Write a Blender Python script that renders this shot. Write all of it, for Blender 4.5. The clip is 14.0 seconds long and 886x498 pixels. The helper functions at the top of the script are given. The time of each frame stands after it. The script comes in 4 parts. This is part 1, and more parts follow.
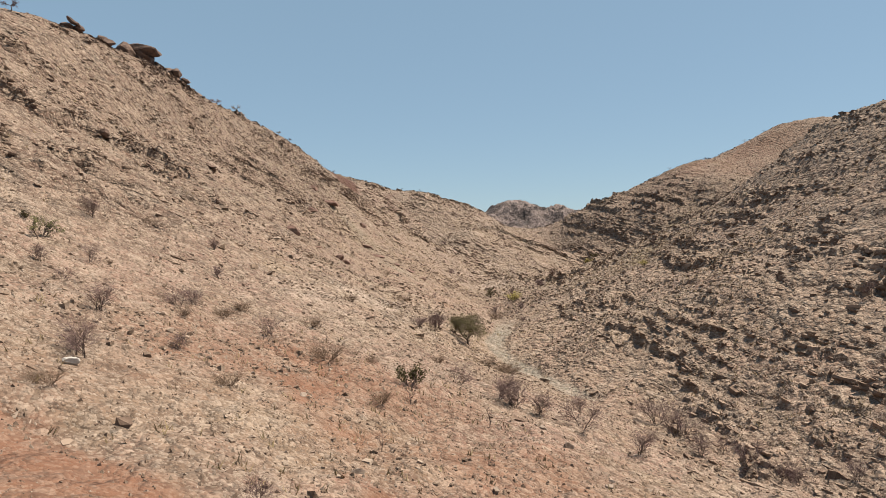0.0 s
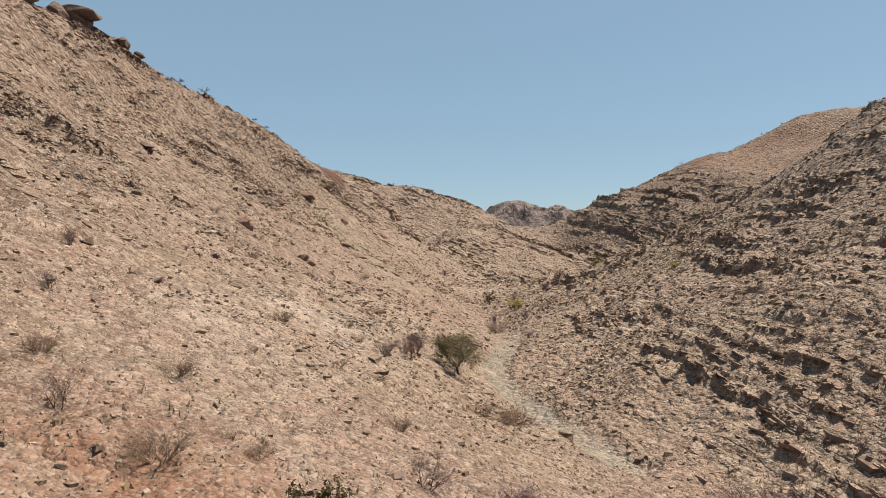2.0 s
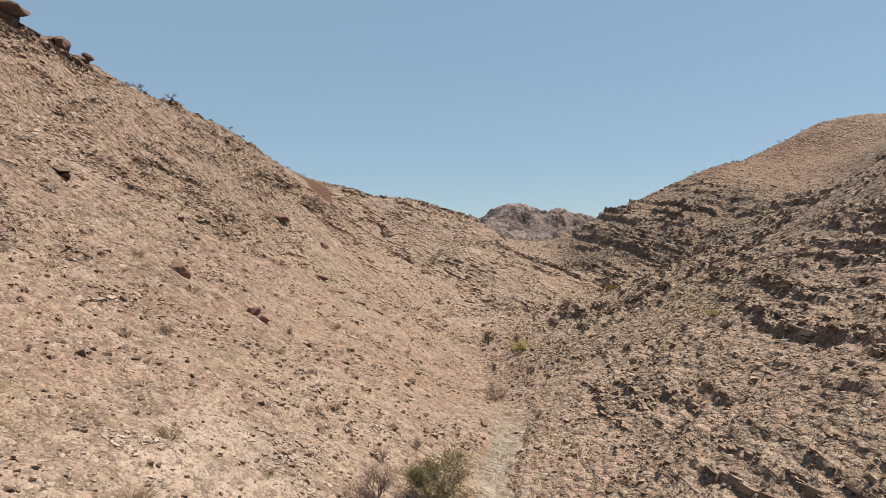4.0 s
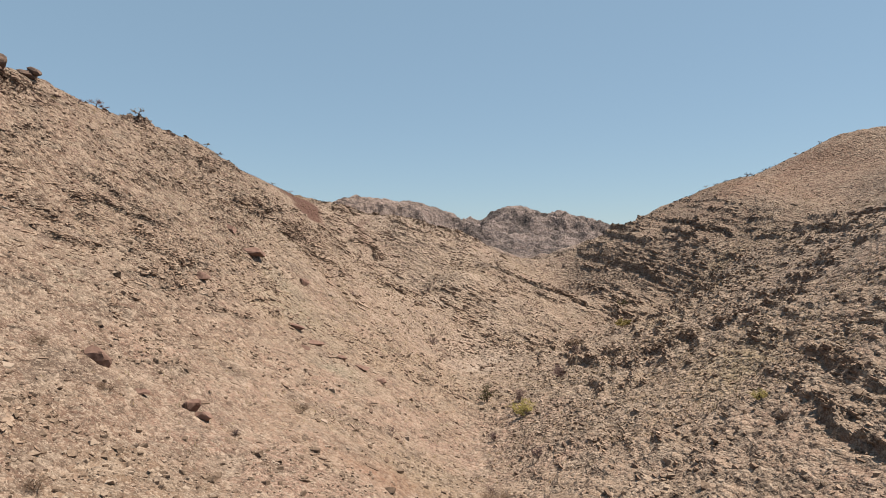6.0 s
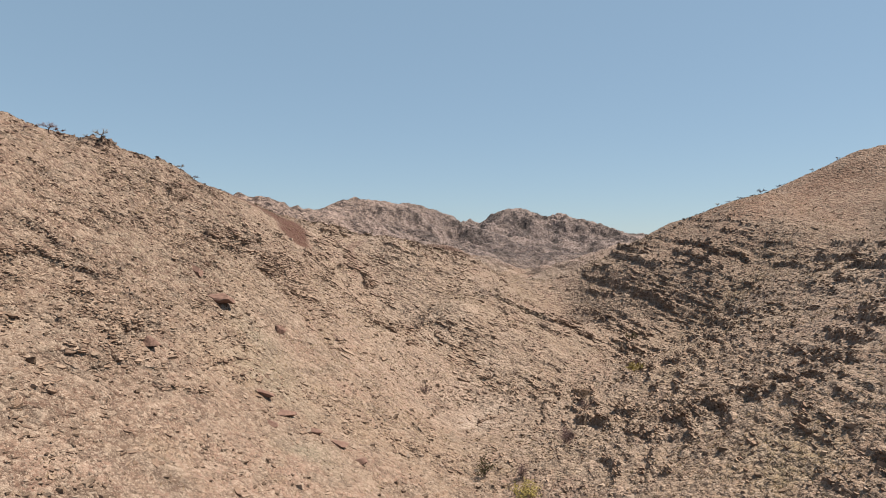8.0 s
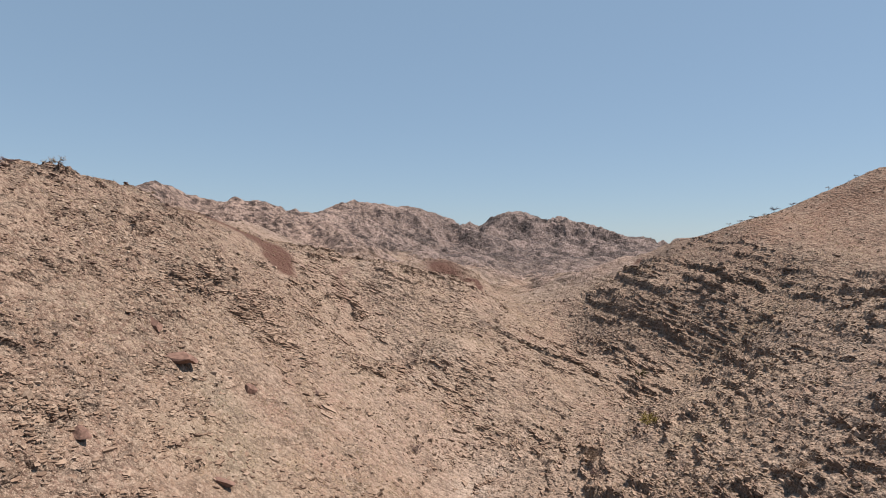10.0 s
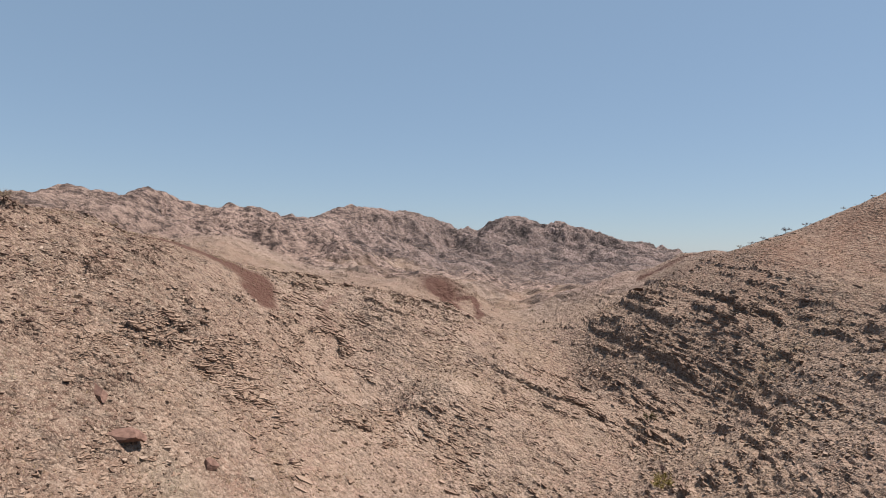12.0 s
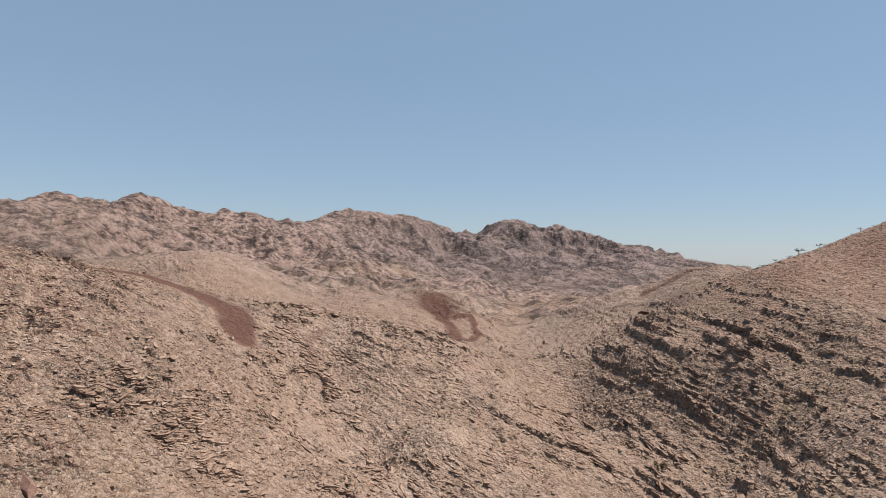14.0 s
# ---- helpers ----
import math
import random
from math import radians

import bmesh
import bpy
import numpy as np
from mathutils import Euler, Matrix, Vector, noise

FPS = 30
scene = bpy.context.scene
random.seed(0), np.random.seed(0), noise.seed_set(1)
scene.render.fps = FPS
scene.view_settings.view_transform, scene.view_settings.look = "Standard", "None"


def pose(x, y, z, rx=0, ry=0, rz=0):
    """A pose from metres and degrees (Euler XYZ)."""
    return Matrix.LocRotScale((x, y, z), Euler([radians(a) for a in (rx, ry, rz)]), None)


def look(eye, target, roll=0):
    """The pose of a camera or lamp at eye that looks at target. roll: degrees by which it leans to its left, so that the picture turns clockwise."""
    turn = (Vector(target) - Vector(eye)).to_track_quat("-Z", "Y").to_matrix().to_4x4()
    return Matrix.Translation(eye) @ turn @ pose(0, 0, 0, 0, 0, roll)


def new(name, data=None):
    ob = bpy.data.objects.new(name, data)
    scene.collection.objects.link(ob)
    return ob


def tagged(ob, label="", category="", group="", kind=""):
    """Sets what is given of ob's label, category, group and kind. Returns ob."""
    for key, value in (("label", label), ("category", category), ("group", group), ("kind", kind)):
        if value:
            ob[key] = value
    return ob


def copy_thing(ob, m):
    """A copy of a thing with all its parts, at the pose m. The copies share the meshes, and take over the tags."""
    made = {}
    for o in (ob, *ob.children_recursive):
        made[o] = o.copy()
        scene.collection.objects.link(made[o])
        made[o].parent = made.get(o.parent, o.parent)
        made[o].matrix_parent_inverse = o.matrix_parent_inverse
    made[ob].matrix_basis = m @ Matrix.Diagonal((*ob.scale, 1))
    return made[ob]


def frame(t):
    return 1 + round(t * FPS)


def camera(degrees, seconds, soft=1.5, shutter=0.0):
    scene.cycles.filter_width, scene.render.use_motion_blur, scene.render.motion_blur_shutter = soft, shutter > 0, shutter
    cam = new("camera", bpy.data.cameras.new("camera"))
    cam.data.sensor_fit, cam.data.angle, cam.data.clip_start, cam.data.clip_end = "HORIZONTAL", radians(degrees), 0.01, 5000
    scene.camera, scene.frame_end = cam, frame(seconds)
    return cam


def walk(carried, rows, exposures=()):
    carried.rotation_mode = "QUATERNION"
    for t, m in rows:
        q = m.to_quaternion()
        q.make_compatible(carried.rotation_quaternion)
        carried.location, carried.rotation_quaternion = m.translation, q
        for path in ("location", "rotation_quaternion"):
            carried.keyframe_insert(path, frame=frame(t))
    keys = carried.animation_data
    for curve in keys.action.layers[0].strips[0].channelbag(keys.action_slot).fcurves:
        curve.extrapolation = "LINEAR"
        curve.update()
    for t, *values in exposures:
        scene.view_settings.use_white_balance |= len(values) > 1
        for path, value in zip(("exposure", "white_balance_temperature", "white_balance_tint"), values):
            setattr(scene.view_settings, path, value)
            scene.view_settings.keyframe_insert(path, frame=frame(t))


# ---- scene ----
cam = camera(67.3, 14.0, soft=0.9)
METRES, EYE, TILT, LEAN, TURN = 110.0, 30.0, 0.0, 0.0, 0.0
ROWS = [
    (0.0, 0.0, 0.0, 0.0, 0.0, 0.0, 0.0),
    (0.5, 0.0036, 0.047, -0.003, -0.08, -0.02, -0.03),
    (1.0, 0.0069, 0.0927, -0.0062, -0.08, 0.01, -0.07),
    (1.5, 0.0104, 0.1381, -0.0071, -0.07, 0.05, -0.08),
    (2.0, 0.0141, 0.183, -0.0031, -0.07, 0.08, -0.07),
    (2.5, 0.0178, 0.2261, 0.0045, -0.06, 0.14, -0.07),
    (3.0, 0.0214, 0.2673, 0.0163, -0.05, 0.15, -0.1),
    (3.5, 0.0247, 0.3066, 0.0303, -0.04, 0.19, -0.13),
    (6.0, 0.0375, 0.4725, 0.1048, -0.02, 0.24, -0.3),
    (6.5, 0.0397, 0.503, 0.1205, -0.02, 0.25, -0.38),
    (7.0, 0.0419, 0.5327, 0.1363, -0.02, 0.25, -0.44),
    (7.5, 0.0441, 0.5616, 0.1522, -0.03, 0.25, -0.51),
    (8.0, 0.0464, 0.5902, 0.1686, -0.04, 0.26, -0.59),
    (10.5, 0.0568, 0.7273, 0.2464, -0.1, 0.36, -0.85),
    (11.0, 0.059, 0.7542, 0.261, -0.14, 0.42, -0.89),
    (11.5, 0.0613, 0.781, 0.2759, -0.19, 0.49, -0.94),
    (12.0, 0.0636, 0.8073, 0.2913, -0.23, 0.53, -1.0),
    (12.5, 0.066, 0.8333, 0.3069, -0.27, 0.56, -1.03),
    (13.0, 0.0678, 0.8594, 0.322, -0.31, 0.6, -1.04),
    (13.5, 0.0699, 0.8852, 0.3376, -0.34, 0.62, -1.06),
    (14.0, 0.0721, 0.911, 0.3526, -0.37, 0.65, -1.05),
]
walk(cam, [(t, pose(0, 0, EYE, TILT, LEAN, TURN) @ pose(METRES * x, METRES * y, METRES * z, 90 + pitch, roll, yaw)) for t, x, y, z, yaw, pitch, roll in ROWS],
     exposures=[(0.0, 0.83, 7080, 10), (3.5, 0.83, 7020, 10), (8.0, 0.83, 7020, 12), (10.5, 0.72, 6800, 16), (14.0, 0.7, 6780, 17)])

# ---- light ----
SUN_UP, SUN_ROUND = 61.0, 82.0      # degrees above the horizon, degrees clockwise from +y
world = bpy.data.worlds.new("world")
scene.world = world
world.use_nodes = True
sky = world.node_tree.nodes.new("ShaderNodeTexSky")
sky.sky_type, sky.sun_disc = "NISHITA", False
sky.sun_elevation, sky.sun_rotation = radians(SUN_UP), radians(SUN_ROUND)
sky.altitude, sky.air_density, sky.dust_density, sky.ozone_density = 1000, 1.0, 0.4, 2.0
background = world.node_tree.nodes["Background"]
background.inputs["Strength"].default_value = 0.072
haze = world.node_tree.nodes.new("ShaderNodeMix")      # pale dusty air
haze.data_type = "RGBA"
haze.inputs[0].default_value, haze.inputs[7].default_value = 0.6, (2.22, 3.6, 4.9, 1)
world.node_tree.links.new(sky.outputs[0], haze.inputs[6])
world.node_tree.links.new(haze.outputs[2], background.inputs[0])
sun = new("sun", bpy.data.lights.new("sun", "SUN"))
sun.data.energy, sun.data.angle, sun.data.color = 5.0, radians(0.5), (1.0, 0.93, 0.84)
to_sun = Vector((math.cos(radians(SUN_UP)) * math.sin(radians(SUN_ROUND)), math.cos(radians(SUN_UP)) * math.cos(radians(SUN_ROUND)), math.sin(radians(SUN_UP))))
sun.matrix_world = look(to_sun * 300, (0, 0, 0))


# ---- noise for the land ----
def lattice(i, j, seed):
    h = (i * 374761393 + j * 668265263 + seed * 974634599) & 0xFFFFFFFF
    h = ((h ^ (h >> 13)) * 1274126177) & 0xFFFFFFFF
    return ((h ^ (h >> 16)) & 0xFFFFFF) / 8388607.5 - 1.0


def grain(x, y, size, seed=0):
    """Smooth noise from -1 to 1 with features of that size."""
    x, y = x / size + seed * 17.31, y / size - seed * 9.77
    i, j = np.floor(x).astype(np.int64), np.floor(y).astype(np.int64)
    u, v = x - i, y - j
    u, v = u * u * u * (u * (u * 6 - 15) + 10), v * v * v * (v * (v * 6 - 15) + 10)
    a, b = lattice(i, j, seed), lattice(i + 1, j, seed)
    c, d = lattice(i, j + 1, seed), lattice(i + 1, j + 1, seed)
    return a + (b - a) * u + (c - a) * v + (a - b - c + d) * u * v


def rough(x, y, size, octaves, seed=0, gain=0.5):
    total, amount = 0.0, 1.0
    for k in range(octaves):
        total = total + amount * grain(x * math.cos(k) + y * math.sin(k), y * math.cos(k) - x * math.sin(k), size / 2 ** k, seed + k)
        amount *= gain
    return total


def ease(a, b, v):
    t = np.clip((v - a) / (b - a), 0, 1)
    return t * t * (3 - 2 * t)


def blob(x, y, cx, cy, rx, ry, turn=0.0):
    c, s = math.cos(radians(turn)), math.sin(radians(turn))
    u, v = (x - cx) * c + (y - cy) * s, (y - cy) * c - (x - cx) * s
    return np.exp(-(u / rx) ** 2 - (v / ry) ** 2)


# ---- the lie of the land: heights in metres, a row for each distance up the valley ----
ACROSS = [-160, -95, -70, -56, -44, -32, -18, -5, 8, 20, 32, 44, 56, 68, 80, 92, 106, 125, 150, 190]
ALONG = [-40, 10, 45, 75, 105, 135, 160, 185, 205, 222, 238, 254, 272, 292, 315, 345, 380, 420, 470]
WEST_RIDGE = [
    (43.7, 44.3, 41.6, 39.6, 37.3),
    (50.6, 56.9, 51.9, 47.5, 42.0),
    (50.4, 63.4, 57.5, 51.2, 43.2),
    (47.4, 63.3, 61.8, 56.0, 46.6),
    (42.9, 53.6, 65.6, 63.2, 47.0),
    (39.0, 53.0, 66.2, 64.4, 50.0),
    (40.3, 55.5, 69.6, 65.1, 53.1),
    (45.8, 54.2, 67.7, 66.7, 56.5),
    (49.2, 55.8, 68.5, 67.4, 60.4),
    (50.8, 56.9, 66.6, 64.9, 58.5),
    (51.5, 55.5, 64.8, 64.8, 59.9),
    (51.7, 53.3, 61.3, 62.3, 59.3),
    (51.5, 51.5, 55.5, 55.3, 54.4),
    (51.1, 50.2, 50.9, 50.5, 50.0),
    (50.3, 49.8, 48.5, 47.2, 45.9),
    (48.1, 49.3, 47.0, 45.4, 43.8),
    (58.0, 66.0, 57.0, 51.5, 48.5),
    (64.0, 68.5, 60.5, 55.5, 53.0),
    (59.4, 53.4, 44.3, 38.0, 34.7),
]
WEST_SLOPE = [
    (34.6, 30.9, 26.8, 23.2, 21.7),
    (35.1, 27.6, 22.5, 20.1, 19.3),
    (35.0, 27.3, 22.8, 19.0, 16.1),
    (37.5, 29.2, 23.5, 16.9, 19.6),
    (37.7, 28.7, 23.1, 18.5, 21.0),
    (41.6, 30.6, 23.2, 16.5, 20.5),
    (43.3, 31.8, 25.3, 19.7, 20.6),
    (47.9, 37.4, 28.3, 19.9, 19.7),
    (50.6, 40.8, 32.9, 25.5, 22.7),
    (50.2, 38.9, 30.3, 34.5, 31.0),
    (50.1, 42.1, 37.4, 37.0, 36.9),
    (55.4, 50.7, 49.5, 42.9, 39.4),
    (54.7, 52.9, 51.0, 49.0, 43.0),
    (49.0, 47.6, 46.0, 44.0, 42.0),
    (44.1, 41.8, 39.5, 37.4, 35.8),
    (41.9, 39.3, 37.0, 35.1, 34.3),
    (47.6, 47.3, 46.0, 42.5, 37.0),
    (52.3, 49.5, 50.5, 52.0, 47.0),
    (33.7, 32.8, 32.6, 32.5, 32.8),
]
EAST_SLOPE = [
    (21.2, 21.3, 21.9, 22.9, 24.5),
    (20.4, 26.4, 33.4, 39.2, 41.5),
    (20.7, 27.4, 35.2, 42.6, 46.1),
    (26.0, 30.7, 38.1, 46.7, 50.6),
    (25.6, 31.2, 38.8, 48.0, 54.8),
    (25.1, 32.4, 38.7, 48.1, 56.2),
    (23.5, 28.6, 34.6, 42.3, 48.7),
    (22.0, 27.0, 32.4, 37.0, 42.9),
    (21.5, 24.4, 28.9, 34.2, 41.2),
    (26.8, 24.4, 25.2, 30.2, 39.5),
    (32.8, 28.6, 26.6, 28.9, 37.2),
    (32.2, 27.3, 29.7, 35.9, 45.2),
    (34.1, 29.0, 36.2, 45.5, 49.8),
    (39.1, 39.4, 44.2, 50.7, 54.6),
    (34.9, 35.4, 38.9, 44.0, 51.1),
    (34.2, 35.2, 37.5, 41.7, 48.1),
    (34.4, 32.5, 33.1, 35.4, 37.9),
    (38.5, 30.5, 31.7, 36.0, 40.1),
    (34.1, 35.2, 35.7, 38.2, 42.1),
]
EAST_RIDGE = [
    (26.4, 28.9, 32.2, 36.0, 41.5),
    (42.4, 42.4, 42.0, 41.1, 39.3),
    (47.3, 46.9, 46.5, 45.6, 43.8),
    (51.4, 49.8, 49.9, 49.2, 46.6),
    (57.3, 56.7, 54.5, 51.5, 46.9),
    (57.7, 53.9, 50.9, 48.9, 47.1),
    (54.4, 58.4, 59.7, 54.5, 40.6),
    (48.1, 52.4, 56.3, 52.2, 36.7),
    (46.4, 51.6, 57.7, 59.4, 43.2),
    (45.0, 50.5, 58.2, 68.6, 54.2),
    (44.6, 50.4, 57.3, 73.3, 66.0),
    (48.7, 56.6, 57.9, 72.0, 75.0),
    (56.1, 61.7, 64.4, 71.6, 82.2),
    (59.5, 66.5, 71.3, 84.8, 89.8),
    (59.8, 64.7, 71.6, 79.9, 88.1),
    (55.9, 59.3, 62.2, 64.8, 66.5),
    (40.1, 42.7, 45.0, 45.6, 44.7),
    (43.4, 47.9, 56.8, 64.2, 52.1),
    (47.3, 51.0, 54.2, 62.0, 57.3),
]
HEIGHTS = np.hstack([np.array(t) for t in (WEST_RIDGE, WEST_SLOPE, EAST_SLOPE, EAST_RIDGE)])

# low hills behind the saddle: middle x, y, height of the top, half widths across and along
LOW_HILLS = [
    (-117, 440, 66, 60, 50), (-185, 500, 66, 70, 60), (-67, 610, 52, 60, 60), (10, 530, 47, 45, 50),
    (148, 445, 69, 80, 60), (-40, 400, 50, 40, 30), (130, 600, 42, 60, 80), (-10, 900, 58, 90, 120),
]
# crests of the mountains: x, y, height
CRESTS = [
    [(-384, 600, 101.0), (-334, 620, 94.6), (-320, 640, 101.3), (-303, 650, 117.2), (-291, 680, 109.6), (-329, 800, 120.8), (-347, 900, 136.9), (-322, 950, 120.7), (-274, 980, 125.2), (-250, 1000, 122.6), (-224, 1050, 112.0), (-176, 1100, 86.0)],
    [(-317, 1350, 99.0), (-270, 1350, 130.4), (-247, 1450, 127.9), (-250, 1600, 154.3), (-207, 1700, 175.2), (-101, 1750, 170.3), (-18, 1800, 163.8), (42, 1850, 130.3), (86, 1900, 122.0)],
    [(90, 2000, -56.8), (145, 2050, 111.0), (205, 2080, 181.8), (274, 2090, 174.9), (327, 2100, 88.0), (378, 2150, 174.3), (449, 2150, 109.0), (513, 2200, -58.5), (585, 2300, 84.8), (692, 2500, 126.6), (770, 2500, -232.2), (888, 2600, 68.0), (1167, 2700, 33.0)],
]
REACH = (300, 800, 1300)      # how far their slopes run out


def rows_between(knots, q):
    """Weights of a smooth curve through the knots."""
    k = np.asarray(knots, float)
    q = np.clip(q, k[0], k[-1])
    n, r = len(k), np.arange(len(q))
    i = np.clip(np.searchsorted(k, q, side="right") - 1, 0, n - 2)
    h = k[i + 1] - k[i]
    t = (q - k[i]) / h
    w = np.zeros((len(q), n))
    up = 3 * t ** 2 - 2 * t ** 3
    for row, amount in ((i, 1 - up), (i + 1, up)):
        w[r, row] += amount
    for at, slope in ((i, t ** 3 - 2 * t ** 2 + t), (i + 1, t ** 3 - t ** 2)):
        a, b = np.maximum(at - 1, 0), np.minimum(at + 1, n - 1)
        g = slope * h / (k[b] - k[a])
        w[r, b] += g
        w[r, a] -= g
    return w


def near_land(x, y):
    return np.sum((rows_between(ALONG, y) @ HEIGHTS) * rows_between(ACROSS, x), axis=1)


def far_land(x, y):
    floor = 27 - 0.03 * np.clip(y - 520, 0, 600) + 4 * grain(x, y, 160, 3)
    low = 0
    for cx, cy, top, rx, ry in LOW_HILLS:
        q = (((x - cx) / rx) ** 2 + ((y - cy) / ry) ** 2) * (1 + 0.3 * grain(x, y, 0.6 * rx, 11))
        low = low + ((top - 27) * np.exp(-q)) ** 3
    lift = low ** (1 / 3) * (0.92 + 0.14 * rough(x, y, 40, 4, 15, 0.6))
    wx, wy = 26 * rough(x, y, 120, 3, 21), 44 * rough(x, y, 120, 3, 25)
    ribs = 1 - np.abs(rough(0.8 * x + 0.6 * y, 0.45 * (0.8 * y - 0.6 * x), 90, 5, 27, 0.55))
    for crest, reach, bend in zip(CRESTS, REACH, (1.35, 2.6, 3.4)):
        high, face = np.zeros_like(x), np.zeros_like(x)
        for (ax, ay, az), (bx, by, bz) in zip(crest, crest[1:]):
            dx, dy = bx - ax, by - ay
            t = np.clip(((x - ax) * dx + (y - ay) * dy) / (dx * dx + dy * dy), 0, 1)
            px, py = x - ax - t * dx, y - ay - t * dy
            off = ease(5, 90, np.hypot(px, py))
            away = np.hypot(px + off * wx, py + off * wy)
            h = (az + t * (bz - az) - floor) * np.clip(1 - np.maximum(away - 4, 0) / reach, 0, 1) ** bend
            face = np.where(h > high, off, face)
            high = np.maximum(high, h)
        lift = np.maximum(lift, high + face * 0.3 * high * (ribs - 0.72))
    return floor + lift


def ledges(x, y, z):
    """How far the beds of rock stand out: 0 on scree to 1 on bare ledges."""
    bare = 0.95 * ease(14, 34, x) + 0.8 * ease(12.5, 18, x) * ease(115, 100, y) + 0.9 * ease(170, 215, y) * ease(-50, -15, x) + 1.0 * blob(x, y, -60, 130, 17, 90) + 0.75 * ease(-15, -30, x) + 0.5 * blob(x, y, -8, 148, 14, 16)
    bare = np.clip(bare, 0.22, 1) * (1 - blob(x, y, 9, 90, 5, 60)) * (1 - 0.85 * blob(x, y, 122, 290, 36, 34)) * (1 - 0.6 * blob(x, y, -45, 222, 16, 16))
    bed, run = z + 0.38 * x - 0.04 * y, y + 0.4 * x
    patch = rough(4.5 * bed, run, 17, 4, 31, 0.6)
    return bare * (0.35 + 0.65 * ease(-0.6, 0.4, patch))


def along(x, y, line, width):
    """1 on a line of points, falling off to its sides."""
    best = np.full_like(x, 1e9)
    for (ax, ay), (bx, by) in zip(line, line[1:]):
        dx, dy = bx - ax, by - ay
        t = np.clip(((x - ax) * dx + (y - ay) * dy) / (dx * dx + dy * dy), 0, 1)
        best = np.minimum(best, np.hypot(x - ax - t * dx, y - ay - t * dy))
    return np.exp(-(best / width) ** 6)


def band(x, y, line):
    """1 inside a strip whose half width changes from point to point."""
    best = np.zeros_like(x)
    for (ax, ay, aw), (bx, by, bw) in zip(line, line[1:]):
        dx, dy = bx - ax, by - ay
        t = np.clip(((x - ax) * dx + (y - ay) * dy) / (dx * dx + dy * dy), 0, 1)
        best = np.maximum(best, np.exp(-(np.hypot(x - ax - t * dx, y - ay - t * dy) / (aw + t * (bw - aw))) ** 6))
    return best


TRACK = [(-58, 228.5, 0.7), (-52.5, 236, 1.8), (-47, 241, 3.0), (-41.5, 245, 4.0), (-36.5, 245.5, 5.0), (-34, 240, 4.0)]      # red dozed track on the crest
PIT = (8, 400)
SIDE_TRACK = [(-17, 258), (-20, 250), (-19, 239)]
STREAM = [(12.5, 60), (10.8, 69), (9.5, 75), (7.8, 81), (6.6, 88), (9, 97), (10, 104), (13, 125), (15, 150), (17, 172), (26, 195)]


def beds(x, y, z):
    """The tilted beds of rock, dipping to +x, thick ones first: how far above its lower edge a place lies in its bed (0 to 1), and how strongly that bed stands out there."""
    bed, run = z + 0.38 * x - 0.04 * y + (1.3 - 0.6 * ease(8, 20, x)) * rough(x, y, 24, 4, 61), y + 0.4 * x
    made = []
    for thick, seed in ((4.2, 71), (1.8, 81), (0.8, 91)):
        s = bed / thick + (0.55 - 0.2 * ease(8, 20, x)) * rough(x, y, 9, 3, seed)
        f = s - np.floor(s)
        own = 0.5 + 0.5 * lattice(np.floor(s).astype(np.int64), 5, seed)
        broken = ease(-0.2, 0.3, rough(3.5 * bed, run, 5.5 * thick, 4, seed + 3, 0.6)) * (0.15 + 0.85 * ease(-0.45, 0.1, rough(x, y, 3 * thick + 4, 3, seed + 7, 0.6)))
        steady = ease(-34, -16, x) * ease(178, 205, y)
        broken = broken + steady * (ease(-0.45, 0.1, rough(6.5 * bed, run, 13 * thick, 4, seed + 3, 0.6)) * ease(-0.3, 0.2, rough(x, y, 13, 3, seed + 11)) - broken)
        made.append((f, broken * (0.35 + own) * (1 - 0.75 * ease(85, 105, x) * ease(215, 240, y))))
    return made


def crags(x, y):
    """Where the slopes are broken rock rather than scree: 0 to 1."""
    east = ease(14, 22, x) * (1 - blob(x, y, 11, 84, 7, 30)) * (0.35 + 0.65 * ease(-0.35, 0.3, rough(x, y, 15, 3, 141))) * (1 - 0.7 * blob(x, y, 122, 290, 40, 40))
    west = ease(-19, -31, x) * (0.25 + 0.75 * ease(-0.3, 0.35, rough(x, y, 12, 3, 143))) * ease(260, 235, y)
    nose = 0.8 * ease(185, 210, y) * ease(300, 270, y) * ease(-30, -18, x) * ease(-0.2, 0.4, rough(x, y, 14, 3, 147))
    near = 0.5 * ease(95, 120, y) * ease(-6, -14, x) * ease(-0.1, 0.4, rough(x, y, 10, 3, 149))
    return np.clip(np.maximum(np.maximum(east, west), np.maximum(nose, near)), 0, 1) * ease(470, 400, y)


